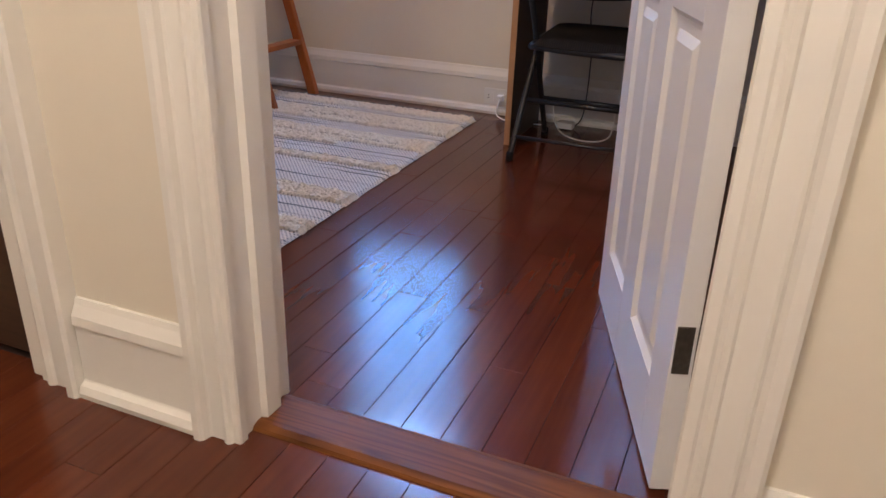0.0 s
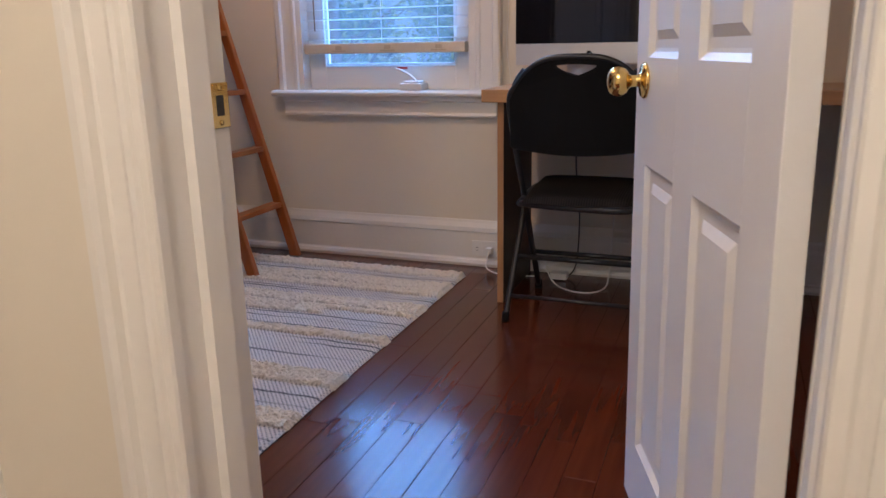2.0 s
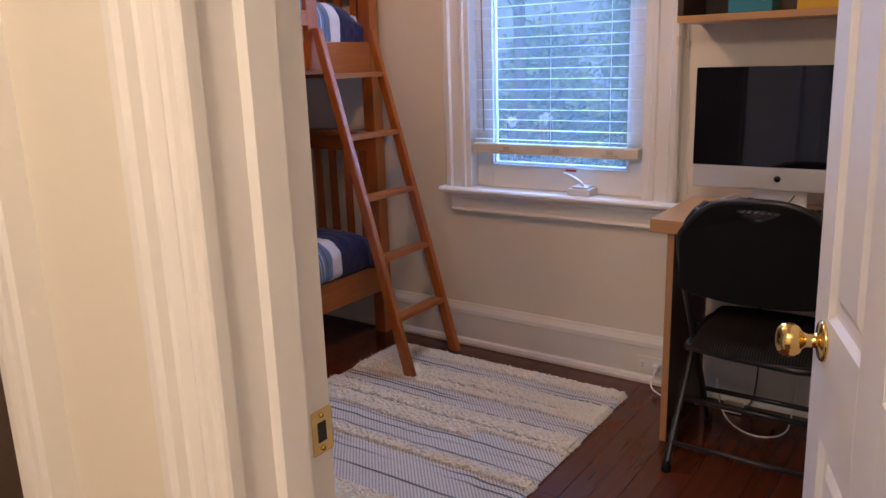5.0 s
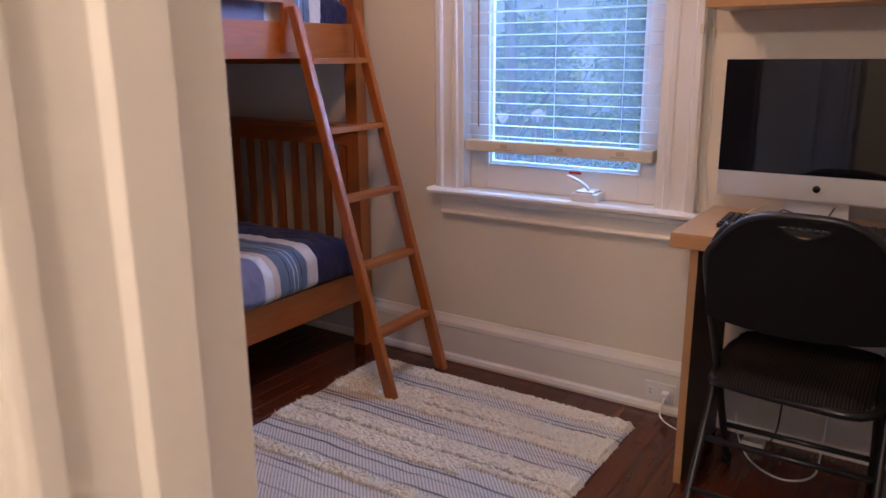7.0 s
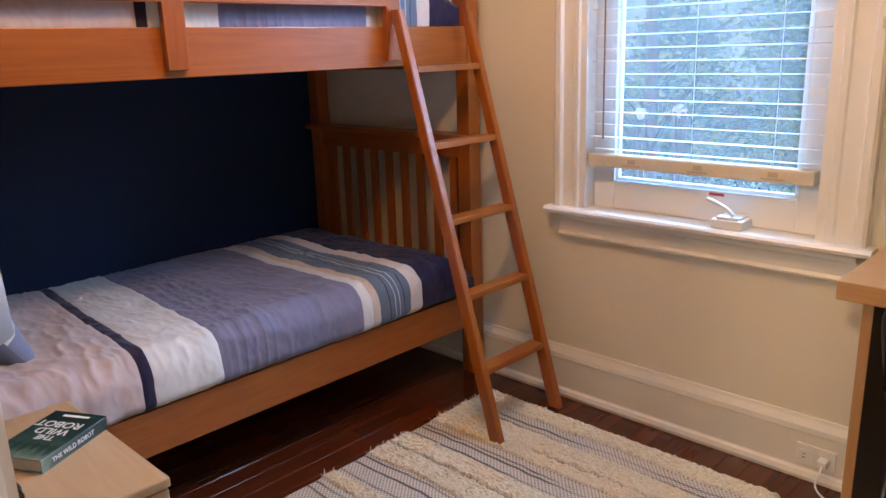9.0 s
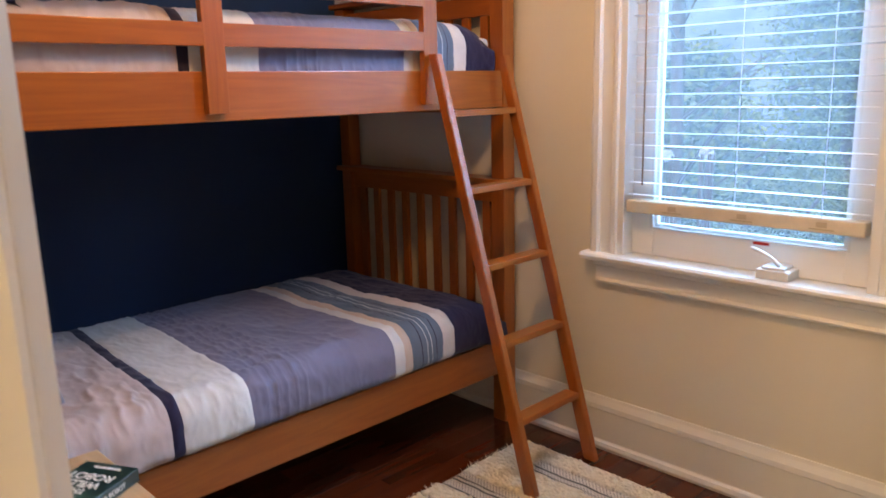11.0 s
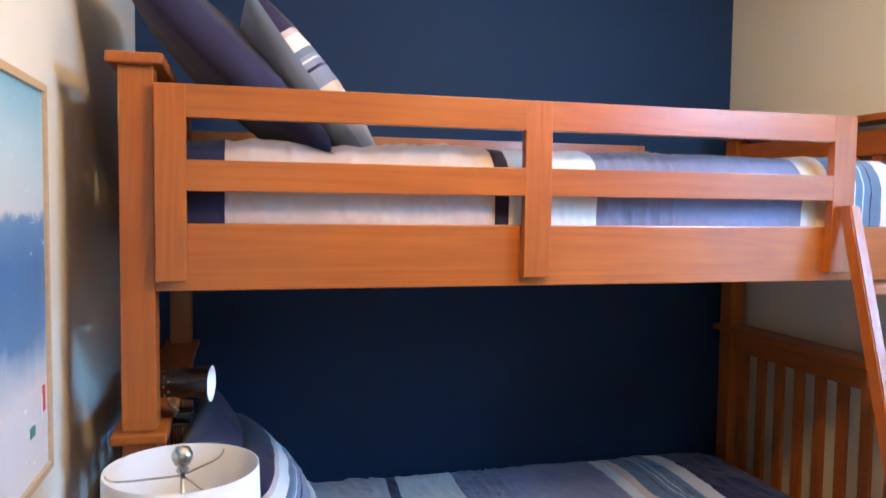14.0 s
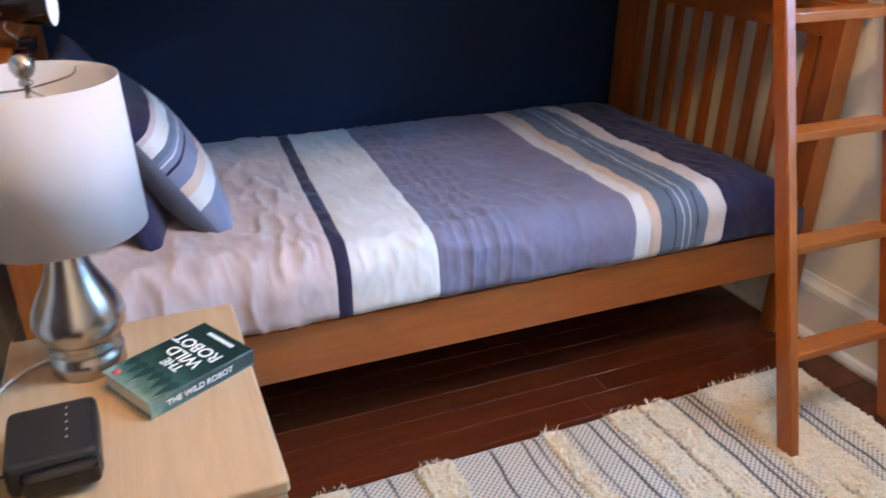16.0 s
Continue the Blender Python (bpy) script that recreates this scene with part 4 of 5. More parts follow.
hu = thing("wall_shelf", (0.4, 3.6, 1.42), "open beech wall cabinet with dark back over desk", "shelf")
SX0, SX1, SY = -0.100, 1.15, 3.470
part("bottom_board", boxes(((SX0, SY, 1.421), (SX1, WY - 0.002, 1.443)), bevel=0.002), "desk_x", hu)
part("side_board", boxes(((SX0, SY, 1.4435), (SX0 + 0.020, WY - 0.002, 1.90)), bevel=0.002), "walnut", hu)
part("side_board", boxes(((SX1 - 0.020, SY, 1.4435), (SX1, WY - 0.002, 1.90)), bevel=0.002), "walnut", hu)
part("top_board", boxes(((SX0, SY, 1.9005), (SX1, WY - 0.002, 1.92)), bevel=0.002), "desk_x", hu)
part("back_board", boxes(((SX0 + 0.0205, WY - 0.012, 1.4435), (SX1 - 0.0205, WY - 0.003, 1.90))), "walnut", hu)
for nm, x0, x1, y0, c, lab in (("storage_box", 0.055, 0.190, 3.50, "teal", "small teal card box on the shelf"), ("storage_box", 0.262, 0.42, 3.50, "yellow", "small yellow card box on the shelf")):
    tb = thing(nm, ((x0 + x1) / 2, y0 + 0.06, 1.443), lab, "box")
    part("body", boxes(((x0, y0, 1.4432), (x1, y0 + 0.12, 1.492)), bevel=0.003), c, tb)
    part("lid", boxes(((x0 - 0.003, y0 - 0.003, 1.4922), (x1 + 0.003, y0 + 0.123, 1.507)), bevel=0.003), c, tb)
    part("clasp", boxes(((x1 - 0.03, y0 - 0.006, 1.478), (x1 - 0.02, y0 - 0.0031, 1.496))), "ink", tb)

mac = thing("computer", (0.235, 3.55, DZ), "slim aluminium all-in-one computer with black screen, off", "computer")
CX0, CX1, CY = -0.034, 0.498, 3.500
part("body", boxes(((CX0, CY, 0.872), (CX1, CY + 0.026, 1.276)), bevel=0.007, seg=3), "aluminium", mac)
part("screen", boxes(((CX0 + 0.0005, CY - 0.0025, 0.950), (CX1 - 0.0005, CY - 0.0003, 1.2745)), bevel=0.0008, seg=1), "screen", mac, "glossy black screen")
part("logo", lathe([(0.0, CY - 0.0012), (0.0105, CY - 0.0012), (0.0105, CY - 0.0002)], (0.243, 0, 0.912), 20, "y"), "gloss_black", mac)
part("stand", prism([(3.585, DZ + 0.003), (3.590, DZ + 0.003), (3.590, 0.83), (3.545, 1.00), (3.528, 1.00), (3.580, 0.83)], 0.150, 0.325, "x"), "aluminium", mac)
part("foot", boxes(((0.150, 3.495, DZ + 0.0002), (0.325, 3.590, DZ + 0.0045)), bevel=0.001), "aluminium", mac)
part("cable", tube([(0.22, 3.60, 0.86), (0.15, 3.58, 0.83), (0.11, 3.53, 0.85), (0.075, 3.50, 0.835), (0.06, 3.465, 0.822)], 0.002, 6), "white_plastic", mac)
part("cable", tube([(0.29, 3.60, 0.86), (0.27, 3.52, 0.825), (0.20, 3.50, 0.835), (0.16, 3.49, 0.845), (0.15, 3.475, 0.822)], 0.002, 6), "black_plastic", mac)

kb = thing("keyboard", pose(0.222, 3.425, DZ + 0.0005, 0, 0, -2), "black computer keyboard lying on the desk", "keyboard")
part("body", prism([(-0.060, 0), (0.060, 0), (0.060, 0.024), (-0.060, 0.012)], -0.215, 0.215, "x"), "black_plastic", kb, local=True)
key_me = mesh_of("key", boxes(((-0.0085, -0.0075, 0), (0.0085, 0.0075, 0.008)), bevel=0.0018, seg=1), "black_plastic")
for r in range(5):
    for c in range(20):
        k = new("key", key_me)
        k.parent = kb
        k.matrix_basis = pose(-0.200 + c * 0.021, -0.046 + r * 0.022, 0.0128 + r * 0.0022, 5.7)
ms = thing("speaker", (0.62, 3.60, DZ), "small dark desk speaker beside the computer", "speaker")
part("body", boxes(((0.58, 3.56, DZ + 0.0005), (0.66, 3.64, 0.955)), bevel=0.008), "black_plastic", ms)

# ---- folding chair ----
ch = thing("folding_chair", (0.277, 3.28, 0), "black padded metal folding chair pushed to desk", "chair")
CL, CR = 0.050, 0.505
for x in (CL, CR):
    s = 1 if x == CL else -1
    part("back_tube", tube([(x + s * 0.05, 3.125, 0.868), (x + s * 0.012, 3.128, 0.80), (x + s * 0.006, 3.15, 0.66), (x + s * 0.022, 3.22, 0.46), (x + s * 0.022, 3.36, 0.22), (x + s * 0.022, 3.485, 0.012)], 0.0115), "black_metal", ch)
    lg = part("rear_leg", tube([(x + s * 0.006, 3.36, 0.43), (x + s * 0.004, 3.30, 0.34), (x, 3.155, 0.12), (x, 3.080, 0.012)], 0.0115), "black_metal", ch)
    part("rubber_foot", lathe([(0.0, 0.0), (0.014, 0.0), (0.015, 0.004), (0.013, 0.034), (0.0, 0.035)], (x, 3.080, 0), 16), "black_vinyl", lg)
    part("rubber_foot", lathe([(0.0, 0.0), (0.014, 0.0), (0.015, 0.004), (0.013, 0.034), (0.0, 0.035)], (x + s * 0.022, 3.485, 0), 16), "black_vinyl", lg)
part("crossbar", tube([(CL, 3.125, 0.082), (CR, 3.125, 0.082)], 0.008), "black_metal", ch)
part("crossbar", tube([(CL + 0.004, 3.215, 0.205), (CR - 0.004, 3.215, 0.205)], 0.010), "black_metal", ch)
part("crossbar", tube([(CL + 0.02, 3.385, 0.18), (CR - 0.02, 3.385, 0.18)], 0.009), "black_metal", ch)
# backrest: an arched pad with a slot for the hand at its top
mx, hw = (CL + CR) / 2, (CR - CL) / 2 - 0.004


def arch(u):
    return 0.905 - 0.135 * abs(2 * u - 1) ** 3.2


n_a = 40
outline = [(mx + (2 * i / n_a - 1) * hw, arch(i / n_a)) for i in range(n_a + 1)] + [(mx + (1 - 2 * i / 12) * hw, 0.592 + 0.02 * abs(1 - 2 * i / 12) ** 2) for i in range(13)]
slot = [(mx - 0.066 + 0.132 * i / 12, 0.886 - 0.004 * abs(i / 6 - 1) ** 2) for i in range(13)] + [(mx + 0.064 - 0.128 * i / 14, 0.878 - 0.027 * min(1.0, 2.2 * (0.5 - abs(i / 14 - 0.5))) ** 0.8) for i in range(15)]
bm = bmesh.new()
rims = []
for loop in (outline, slot):
    vs = [bm.verts.new((x, 0.0, z)) for x, z in loop]
    rims += [bm.edges.new((vs[i], vs[(i + 1) % len(vs)])) for i in range(len(vs))]
bmesh.ops.triangle_fill(bm, use_beauty=True, edges=rims)
ext = bmesh.ops.extrude_face_region(bm, geom=bm.faces[:])
bmesh.ops.translate(bm, vec=(0, 0.026, 0), verts=[v for v in ext["geom"] if isinstance(v, bmesh.types.BMVert)])
bmesh.ops.recalc_face_normals(bm, faces=bm.faces)
for v in bm.verts:
    v.co.y += 3.122 - 0.10 * (v.co.z - 0.6) - 0.024 * (1 - ((v.co.x - mx) / hw) ** 2)
part("backrest", bm, "black_vinyl", ch, "black padded backrest with hand slot")
rim = [(mx + (2 * u - 1) * (hw + 0.004), 3.135 - 0.10 * (arch(u) - 0.6) - 0.030 * (1 - (2 * u - 1) ** 2), arch(u) + 0.004) for u in [i / 16 for i in range(17)]]
part("back_rim", tube([(CL + 0.004, 3.150, 0.66)] + rim + [(CR - 0.004, 3.150, 0.66)], 0.0105), "black_metal", ch)


def seat_side(s):
    def at(u, v):
        a, b = 2 * u - 1, 2 * v - 1
        k = max(0.0, (1 - a ** 8) * (1 - b ** 8)) ** 0.4
        return (mx + a * (0.200 - 0.012 * max(0, -b)), 3.315 + b * 0.185 + 0.02 * (1 - a * a) * b, 0.432 + 0.01 * b + (0.026 if s > 0 else 0.012) * s * k)
    return at


bm = sheet(22, 22, seat_side(1))
t = sheet(22, 22, seat_side(-1))
me = bpy.data.meshes.new("seat")
t.to_mesh(me)
t.free()
bm.from_mesh(me)
bpy.data.meshes.remove(me)
part("seat", bm, "ribbed", ch, "dark ribbed cloth seat pad")
part("seat_frame", tube([(CL + 0.03, 3.15, 0.415), (CL + 0.03, 3.48, 0.425), (mx, 3.505, 0.428), (CR - 0.03, 3.48, 0.425), (CR - 0.03, 3.15, 0.415), (mx, 3.128, 0.412), (CL + 0.03, 3.15, 0.415)], 0.012), "black_metal", ch)

# ---- outlet, plug and cables ----
ol = thing("wall_outlet", (-0.23, WY - 0.018, 0.08), "white double wall outlet set in the baseboard", "outlet")
part("plate", boxes(((-0.288, 3.7165, 0.045), (-0.172, 3.7225, 0.115)), bevel=0.002), "white_plastic", ol)
for x in (-0.258, -0.202):
    rc = part("receptacle", boxes(((x - 0.018, 3.7145, 0.062), (x + 0.018, 3.7163, 0.098)), bevel=0.001), "white_plastic", ol)
    for dx, dz in ((-0.006, 0.084), (-0.006, 0.072)):
        part("slot", boxes(((x + dx - 0.004, 3.7138, dz - 0.0012), (x + dx + 0.005, 3.7143, dz + 0.0012))), "slot", rc)
cd = thing("power_cord", (-0.2, 3.69, 0), "white plug and cord trailing from the outlet to floor", "cord")
part("plug", boxes(((-0.215, 3.680, 0.066), (-0.188, 3.7140, 0.092)), bevel=0.004), "white_plastic", cd)
part("cord", tube([(-0.20, 3.682, 0.078), (-0.20, 3.665, 0.06), (-0.205, 3.655, 0.02), (-0.17, 3.63, 0.005), (-0.10, 3.60, 0.005), (0.02, 3.62, 0.005)], 0.003, 8), "white_plastic", cd)
c2 = thing("cable", (0.25, 3.6, 0), "loose white cables and adapter under the desk", "cable")
part("cord", tube([(0.06, 3.62, 0.12), (0.08, 3.60, 0.04), (0.14, 3.52, 0.006), (0.24, 3.46, 0.005), (0.32, 3.52, 0.006), (0.33, 3.62, 0.05), (0.33, 3.70, 0.30)], 0.0032, 8), "white_plastic", c2)
part("adapter", boxes(((0.09, 3.60, 0.004), (0.16, 3.65, 0.032)), bevel=0.005), "white_plastic", c2)
c3 = thing("cable", (0.2, 3.7, 0), "thin black computer cable hanging behind the desk", "cable")
part("cord", tube([(0.20, 3.70, 0.72), (0.17, 3.69, 0.5), (0.19, 3.69, 0.3), (0.185, 3.68, 0.06), (0.15, 3.64, 0.006)], 0.003, 8), "black_plastic", c3)

# ---- rug ----
RX0, RX1, RY0, RY1 = -1.412, -0.262, 1.80, 3.548
# flat woven stripes between the shag, north to south: upper and lower edge, where they run in x, and their dark yarn lines
flats = [(3.468, 3.385, -1.25, 0.0, (3.402, 3.430)), (3.289, 3.279, -1.0, -0.45, (3.284,)), (3.222, 3.104, -2.0, 0.0, (3.190, 3.168, 3.120)), (3.018, 3.008, -2.0, 0.0, (3.013,)),
         (2.975, 2.900, -0.62, 0.0, (2.90,)), (2.915, 2.766, -2.0, 0.0, (2.856, 2.792)), (2.715, 2.466, -2.0, 0.0, (2.655, 2.566, 2.690)), (2.372, 2.208, -2.0, 0.0, (2.303, 2.242)),
         (2.120, 1.985, -2.0, 0.0, (2.06, 2.02)), (1.90, 1.84, -2.0, 0.0, (1.87,))]


def drift(x, y):
    """The hand-woven stripes wander a little, and run slightly askew."""
    return 0.010 * noise.noise((x * 3, y * 2, 4)) + 0.006 * noise.noise((x * 14, y * 6, 9)) - 0.016 * (x + 0.8)


def in_shag(y, x):
    w = y + drift(x, y) + 0.006 * noise.noise((x * 45, y * 20, 2))
    k = 0.0
    for a, b, xa, xb, _ in flats:
        if b - 0.02 < w < a + 0.02:
            ends = min(1, max(0, min(x - xa, xb - x) / 0.03 + 0.5 + noise.noise((x * 20, y * 50, 1))))
            k = max(k, ends * min(1, max(0, min(a - w, w - b) / 0.006 + 0.5)))
    return 1 - k


def yarn(y, x):
    w = y + drift(x, y) + 0.003 * noise.noise((x * 20, y, 7))
    k = max(math.exp(-((w - q) / 0.0052) ** 2) for f_ in flats for q in f_[4])
    return k * min(1.0, max(0.15, 0.75 + 1.2 * noise.noise((x * 2.2, round(y * 30) * 1.7, 5))))


rugm, rnt, rb = node_mat("striped_rug_wool", 0.95, 0, 0, 0.1)
rv = coords(rnt, (1, 1, 1), False)
rs = rnt.nodes.new("ShaderNodeSeparateXYZ")
rnt.links.new(rv, rs.inputs[0])
at_ = rnt.nodes.new("ShaderNodeAttribute")
at_.attribute_name = "pile"
wool = ramp(rnt, noise_tex(rnt, rv, 160, 4), [(0.3, (0.58, 0.49, 0.36)), (0.65, (0.76, 0.67, 0.52))])
# flat weave: small dark stitches on a pale ground, with a few solid yarn lines
sx = maths(rnt, "SINE", maths(rnt, "MULTIPLY", rs.outputs[0], 2 * math.pi / 0.0140))
sy = maths(rnt, "MULTIPLY", sx, maths(rnt, "SINE", maths(rnt, "MULTIPLY", rs.outputs[1], 2 * math.pi / 0.0165)))
st = ramp(rnt, maths(rnt, "MULTIPLY_ADD", sy, 0.5), [(0.52, (0.64, 0.57, 0.48)), (0.80, (0.20, 0.19, 0.19))])
st.node.inputs[0].links[0].from_node.inputs[2].default_value = 0.5
lat_ = rnt.nodes.new("ShaderNodeAttribute")
lat_.attribute_name = "yarn"
lines = ramp(rnt, lat_.outputs["Fac"], [(0.20, (1, 1, 1)), (0.80, (0.19, 0.20, 0.23))])
flat = mix(rnt, 1.0, st, lines, "MULTIPLY")
rnt.links.new(mix(rnt, at_.outputs["Fac"], flat, wool), rb.inputs["Base Color"])
bump(rnt, rb, noise_tex(rnt, rv, 500, 3), 0.7, 0.002)
rug = thing("rug", ((RX0 + RX1) / 2, (RY0 + RY1) / 2, 0), "cream shag rug with blue-grey woven stripes on wood floor", "rug")
NU, NV = 200, 440
ys = np.linspace(RY0, RY1, NV + 1)
xs = np.linspace(RX0, RX1, NU + 1)
verts, pile, lines_ = [], [], []
rr = random.Random(8)
for y in ys:
    for i, x in enumerate(xs):
        k = in_shag(y, x)
        edge = min(1.0, min(i, NU - i) / 2)
        h = 0.0055 + k * (0.006 + 0.013 * abs(noise.noise((x * 42, y * 60, 1))) + 0.004 * rr.random()) + (1 - k) * 0.001 * rr.random()
        out = (0.010 * k * (rr.random() - 0.2)) if i in (0, NU) else 0.0
        verts.append((x + (out if i else -out) + 0.003 * noise.noise((y * 8, i, 0)) - (RX0 + RX1) / 2, y + k * 0.003 * (rr.random() - 0.5) - (RY0 + RY1) / 2, 0.002 + h * edge))
        pile.append(k)
        lines_.append(yarn(y, x))
faces = [(j * (NU + 1) + i, j * (NU + 1) + i + 1, (j + 1) * (NU + 1) + i + 1, (j + 1) * (NU + 1) + i) for j in range(NV) for i in range(NU)]
me = bpy.data.meshes.new("carpet")
me.from_pydata(verts, [], faces)
attr = me.attributes.new("pile", "FLOAT", "POINT")
attr.data.foreach_set("value", pile)
attr = me.attributes.new("yarn", "FLOAT", "POINT")
attr.data.foreach_set("value", lines_)
me.materials.append(rugm)
rp = new("carpet", me)
rp.parent = rug
part("backing", boxes(((RX0 + 0.004, RY0 + 0.002, 0.0005), (RX1 - 0.004, RY1 - 0.002, 0.0045))), "mattress", rug)
# tufts of the shag
tv, tf = [], []
for _ in range(26000):
    x, y = rr.uniform(RX0 - 0.006, RX1 + 0.002), rr.uniform(RY0, RY1)
    if in_shag(y, x) > 0.5:
        an_, ln, w = rr.uniform(0, 2 * math.pi), rr.uniform(0.006, 0.014), 0.0016
        dx, dy = math.cos(an_) * ln, math.sin(an_) * ln
        z0, z1 = 0.010, 0.012 + rr.random() * 0.012
        n0 = len(tv)
        for px, py, pz in ((x - dy / ln * w, y + dx / ln * w, z0), (x + dy / ln * w, y - dx / ln * w, z0), (x + dx, y + dy, z1)):
            tv.append((px - (RX0 + RX1) / 2, py - (RY0 + RY1) / 2, pz))
        tf.append((n0, n0 + 1, n0 + 2))
me = bpy.data.meshes.new("tufts")
me.from_pydata(tv, [], tf)
me.materials.append(surface("cream_wool_tuft", (0.74, 0.65, 0.50), 0.95, vary=0.12, big=30))
tu = tagged(new("shag", me), kind="stuff")
tu.parent = rug

# ---- outside the window ----
single("ground", boxes(((-40, WY + 0.21, -3.3), (40, 80, -3.2))), "grass", "lawn behind the house", "ground", "structure")
# air haze painted into the backdrop's colour, with a glow added for daylight
hz, hnt, hb = node_mat("painted_far_haze", 1.0)
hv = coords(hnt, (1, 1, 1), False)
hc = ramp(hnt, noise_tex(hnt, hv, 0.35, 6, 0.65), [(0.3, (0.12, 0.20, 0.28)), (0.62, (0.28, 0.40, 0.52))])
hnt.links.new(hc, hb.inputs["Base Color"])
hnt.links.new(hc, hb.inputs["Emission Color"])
hb.inputs["Emission Strength"].default_value = HAZE_GLOW
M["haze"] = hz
single("backdrop", boxes(((-60, 60, -3.2), (40, 60.3, 32))), "haze", "flat glowing backdrop painted as pale hazy far trees", "backdrop", "structure")


def tree(name, at, height, spread, n, seed, label, leaf=0.10, bare=False, low=0.15):
    r = random.Random(seed)
    t = thing(name, at, label, "tree")
    bm = bmesh.new()
    x0, y0, z0 = at
    tube([(x0, y0, z0), (x0 + 0.05, y0, z0 + height * 0.35), (x0 - 0.04, y0 + 0.05, z0 + height * 0.7), (x0, y0, z0 + height * 0.96)], 0.10, 8, bm)
    tips = []
    for k in range(26 if not bare else 34):
        h = low + (0.94 - low) * r.random()
        a = r.uniform(0, 2 * math.pi)
        ln = spread * (1.05 - h if not bare else 0.8) * r.uniform(0.6, 1.0)
        p0 = Vector((x0, y0, z0 + height * h))
        p1 = p0 + Vector((math.cos(a) * ln * 0.5, math.sin(a) * ln * 0.5, ln * (0.12 if not bare else 0.4)))
        p2 = p0 + Vector((math.cos(a) * ln, math.sin(a) * ln, ln * (0.05 if not bare else 0.75)))
        tube([p0, p1, p2], 0.022 if not bare else 0.016, 5, bm)
        tips.append((p0, p1, p2))
        if bare:
            for q in range(4):
                d = Vector((r.uniform(-1, 1), r.uniform(-1, 1), r.uniform(-0.2, 1))) * ln * 0.4
                tube([p1.lerp(p2, q / 4), p1.lerp(p2, q / 4) + d * 0.6, p1.lerp(p2, q / 4) + d], 0.006, 4, bm)
    part("trunk", bm, "bark", t)
    vs, fs = [], []
    for k in range(n):
        p0, p1, p2 = r.choice(tips)
        f = r.random() ** 0.7
        p = (p0.lerp(p1, f * 2) if f < 0.5 else p1.lerp(p2, f * 2 - 1)) + Vector((r.gauss(0, 0.16), r.gauss(0, 0.16), r.gauss(-0.05, 0.17))) * (spread / 1.5)
        u = Vector((r.gauss(0, 1), r.gauss(0, 1), r.gauss(0, 0.7))).normalized()
        v = u.orthogonal().normalized()
        s = leaf * r.uniform(0.5, 1.2)
        i = len(vs)
        for q in (p - u * s, p + v * s * 0.38, p + u * s, p - v * s * 0.38):
            vs.append(tuple(q - Vector(at)))
        fs.append((i, i + 1, i + 2, i + 3))
    if n:
        me_ = bpy.data.meshes.new("crown")
        me_.from_pydata(vs, [], fs)
        me_.materials.append(M["leaf"])
        cr_ = tagged(new("crown", me_), kind="stuff")
        cr_.parent = t
    return t


tree("tree", (-2.55, 10.6, -3.2), 8.4, 2.4, 52000, 3, "dense leafy green tree outside the window", 0.036)
tree("tree", (-5.4, 12.0, -3.2), 7.5, 2.4, 900, 4, "thin bare tree with grey branches in the garden", 0.05, True)
tree("tree", (-8.6, 19.0, -3.2), 4.6, 3.0, 7000, 6, "soft green tree further back in the garden", 0.16)
tree("tree", (2.6, 17.0, -3.2), 8.5, 3.4, 9000, 7, "tall green tree further back in the garden", 0.16)
tree("tree", (-13.0, 27.0, -3.2), 5.5, 4.4, 7000, 9, "broad green tree far behind the house", 0.2)
tree("tree", (-5.4, 24.0, -3.2), 6.0, 3.8, 9000, 12, "broad green bush-like tree far back", 0.2)

def blossom(at, r, high, seed):
    """A pale cluster on thin stems, added for unidentified white spots outside."""
    q = random.Random(seed)
    t = thing("pale_cluster", at, "small pale cluster on thin stems, added for white spots", "shrub")
    bm = bmesh.new()
    for k in range(7):
        a = q.uniform(0, 6.28)
        tube([at, (at[0] + r * 0.5 * math.cos(a), at[1] + r * 0.5 * math.sin(a), at[2] + high * 0.6), (at[0] + r * math.cos(a), at[1] + r * math.sin(a), at[2] + high)], 0.02, 5, bm)
    part("stems", bm, "bark", t)
    vs, fs = [], []
    for k in range(420):
        d = Vector((q.gauss(0, 1), q.gauss(0, 1), q.gauss(0, 0.6))).normalized() * r * q.uniform(0.6, 1.0)
        p = Vector((0, 0, high)) + d
        u = Vector((q.gauss(0, 1), q.gauss(0, 1), q.gauss(0, 1))).normalized() * 0.018
        v = u.orthogonal()
        i = len(vs)
        vs += [tuple(p - u), tuple(p + v), tuple(p + u), tuple(p - v)]
        fs.append((i, i + 1, i + 2, i + 3))
    me_ = bpy.data.meshes.new("blossom")
    me_.from_pydata(vs, [], fs)
    me_.materials.append(M["flake"])
    ob = tagged(new("blossom", me_), kind="stuff")
    ob.parent = t


blossom((-3.86, 9.0, -3.2), 0.06, 3.78, 31)
blossom((-3.40, 9.0, -3.2), 0.07, 3.82, 32)

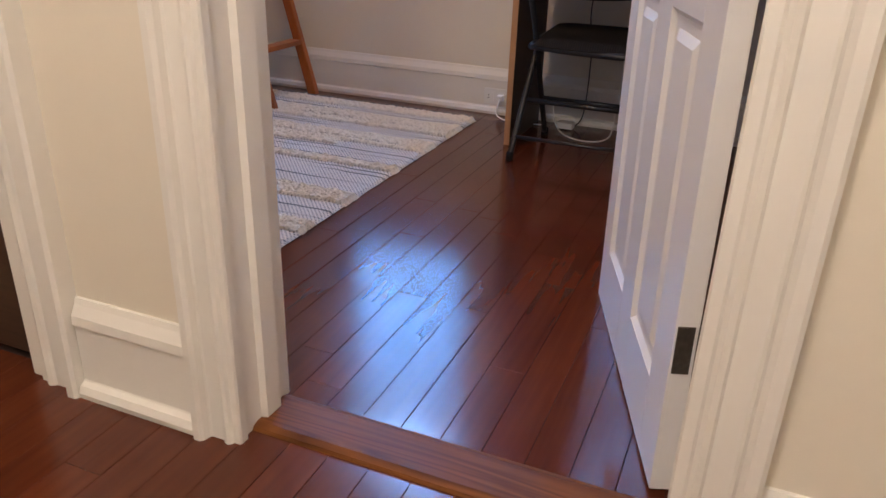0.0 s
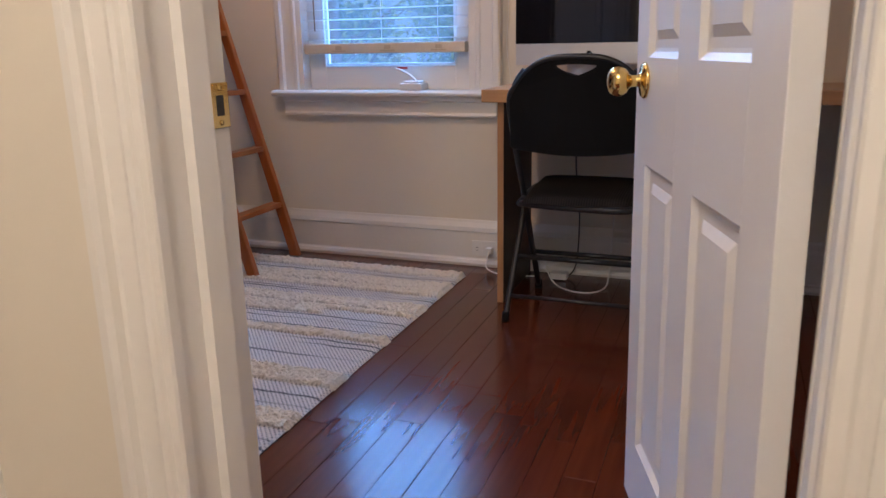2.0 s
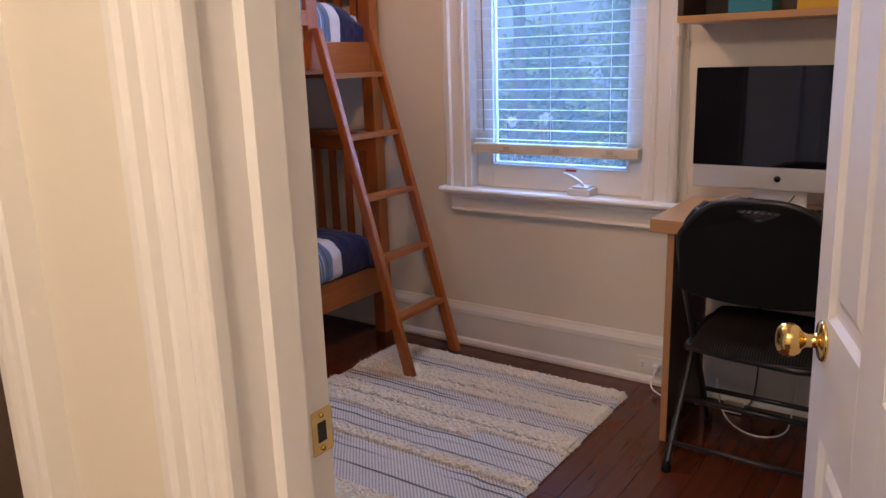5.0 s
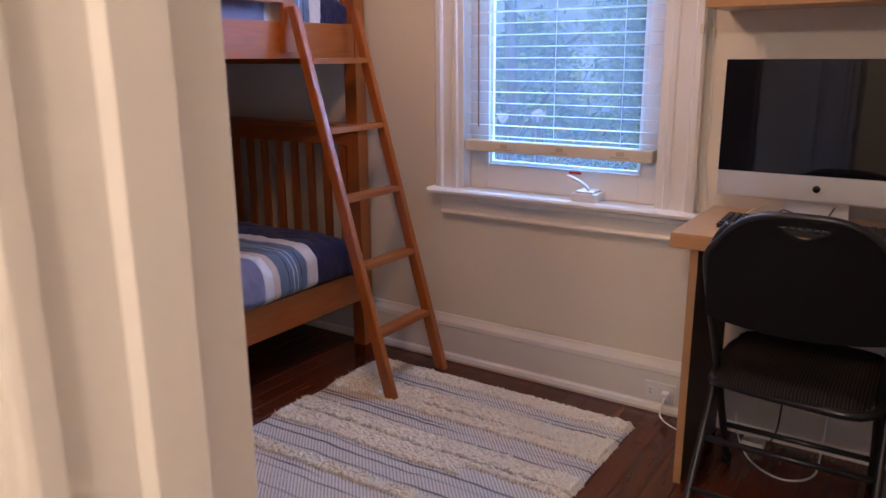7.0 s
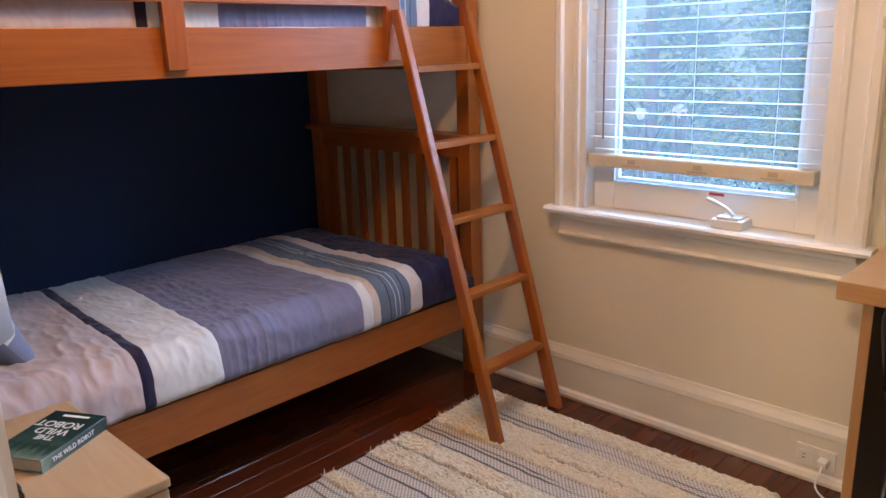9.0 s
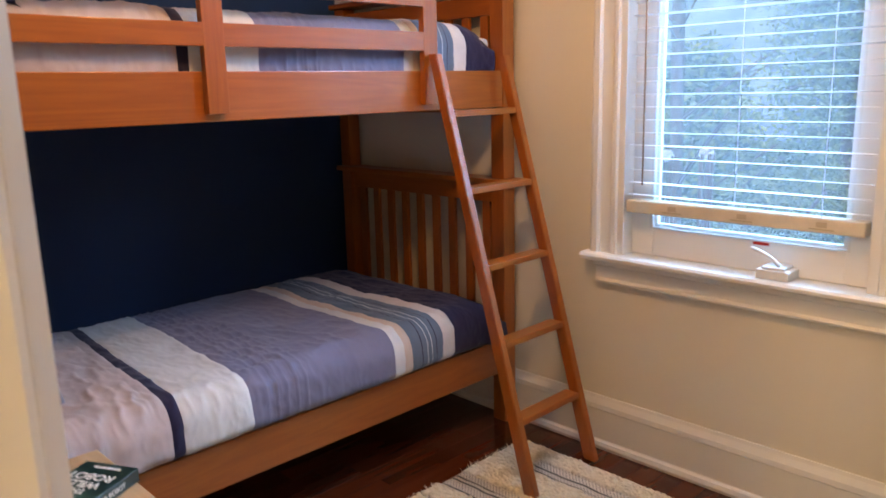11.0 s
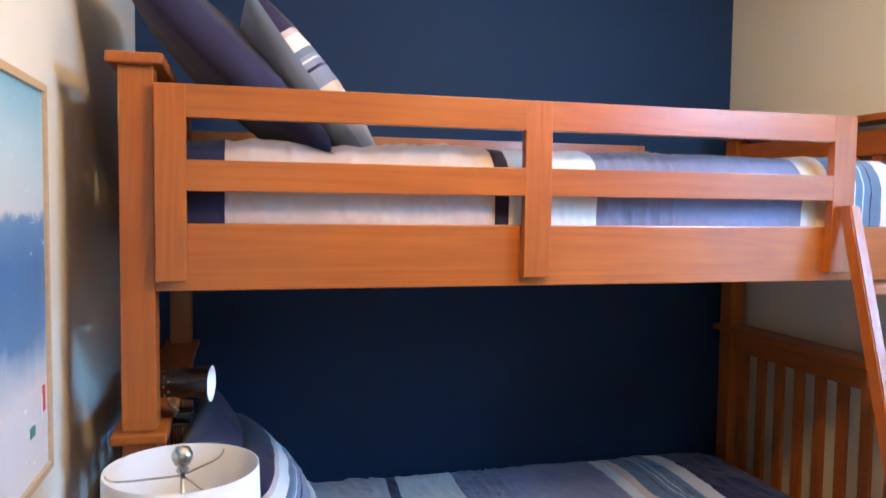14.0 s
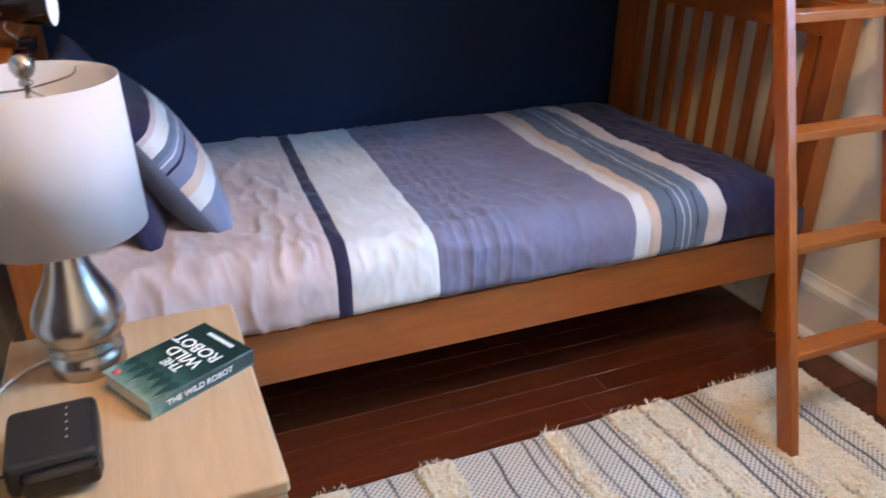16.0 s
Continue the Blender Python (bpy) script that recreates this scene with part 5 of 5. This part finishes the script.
# ---- floor ----
single("subfloor", boxes(((WX, -1.2, -0.05), (1.95, WY, -0.010))), "subfloor", "dark boards below the floor", "floor", "structure")
fl = thing("floor", (0, 0, 0), "glossy red-stained oak plank floor", "floor", kind="structure")
part("threshold", prism([(1.352, 0), (1.356, 0.007), (1.368, 0.0115), (1.450, 0.0115), (1.464, 0.007), (1.468, 0)], JL + 0.004, JR - 0.004, "x"), "oak", fl, "worn oak threshold strip")


def plank(x, y0, y1, w, r):
    c = 0.0008
    top, low = r.uniform(-0.0004, 0.0003), -0.0098
    g = 0.0004
    a, b = x + g, x + w - g
    y0, y1 = y0 + g, y1 - g
    h = (y0 + y1) / 2
    vs = [(a, y0 - h, low), (b, y0 - h, low), (b, y1 - h, low), (a, y1 - h, low),
          (a, y0 - h, top - c), (b, y0 - h, top - c), (b, y1 - h, top - c), (a, y1 - h, top - c),
          (a + c, y0 + c - h, top), (b - c, y0 + c - h, top), (b - c, y1 - c - h, top), (a + c, y1 - c - h, top)]
    vs = [(p[0] - x - w / 2, p[1], p[2]) for p in vs]
    fs = [(0, 1, 5, 4), (1, 2, 6, 5), (2, 3, 7, 6), (3, 0, 4, 7), (4, 5, 9, 8), (5, 6, 10, 9), (6, 7, 11, 10), (7, 4, 8, 11), (8, 9, 10, 11)]
    m_ = bpy.data.meshes.new("plank")
    m_.from_pydata(vs, [], fs)
    m_.materials.append(M["floor"])
    ob = new("plank", m_)
    ob.parent = fl
    ob.location = (x + w / 2, h, 0)


pr = random.Random(21)
PWD = 0.0785
for lo_y, hi_y, x_from, x_to in ((1.466, WY, WX, EX), (-1.2, 1.354, -1.6, 1.85), ):
    x = 0.449 - PWD * math.ceil((0.449 - x_from) / PWD)
    while x < x_to:
        y = lo_y
        if -0.4 < x + PWD and hi_y < 2 or hi_y > 2:
            y = lo_y - pr.uniform(0, 0.5)
        while y < hi_y:
            n_y = y + pr.choice((0.42, 0.55, 0.7, 0.9, 1.15))
            if hi_y - n_y < 0.2:
                n_y = hi_y
            if n_y > lo_y + 0.02:
                plank(x, max(y, lo_y), min(n_y, hi_y), PWD, pr)
            y = n_y
        x += PWD
# floor in the wall's thickness beside the doorway
part("threshold_bed", boxes(((JL, 1.340, -0.0098), (JR, 1.470, -0.0012))), "oak", fl)
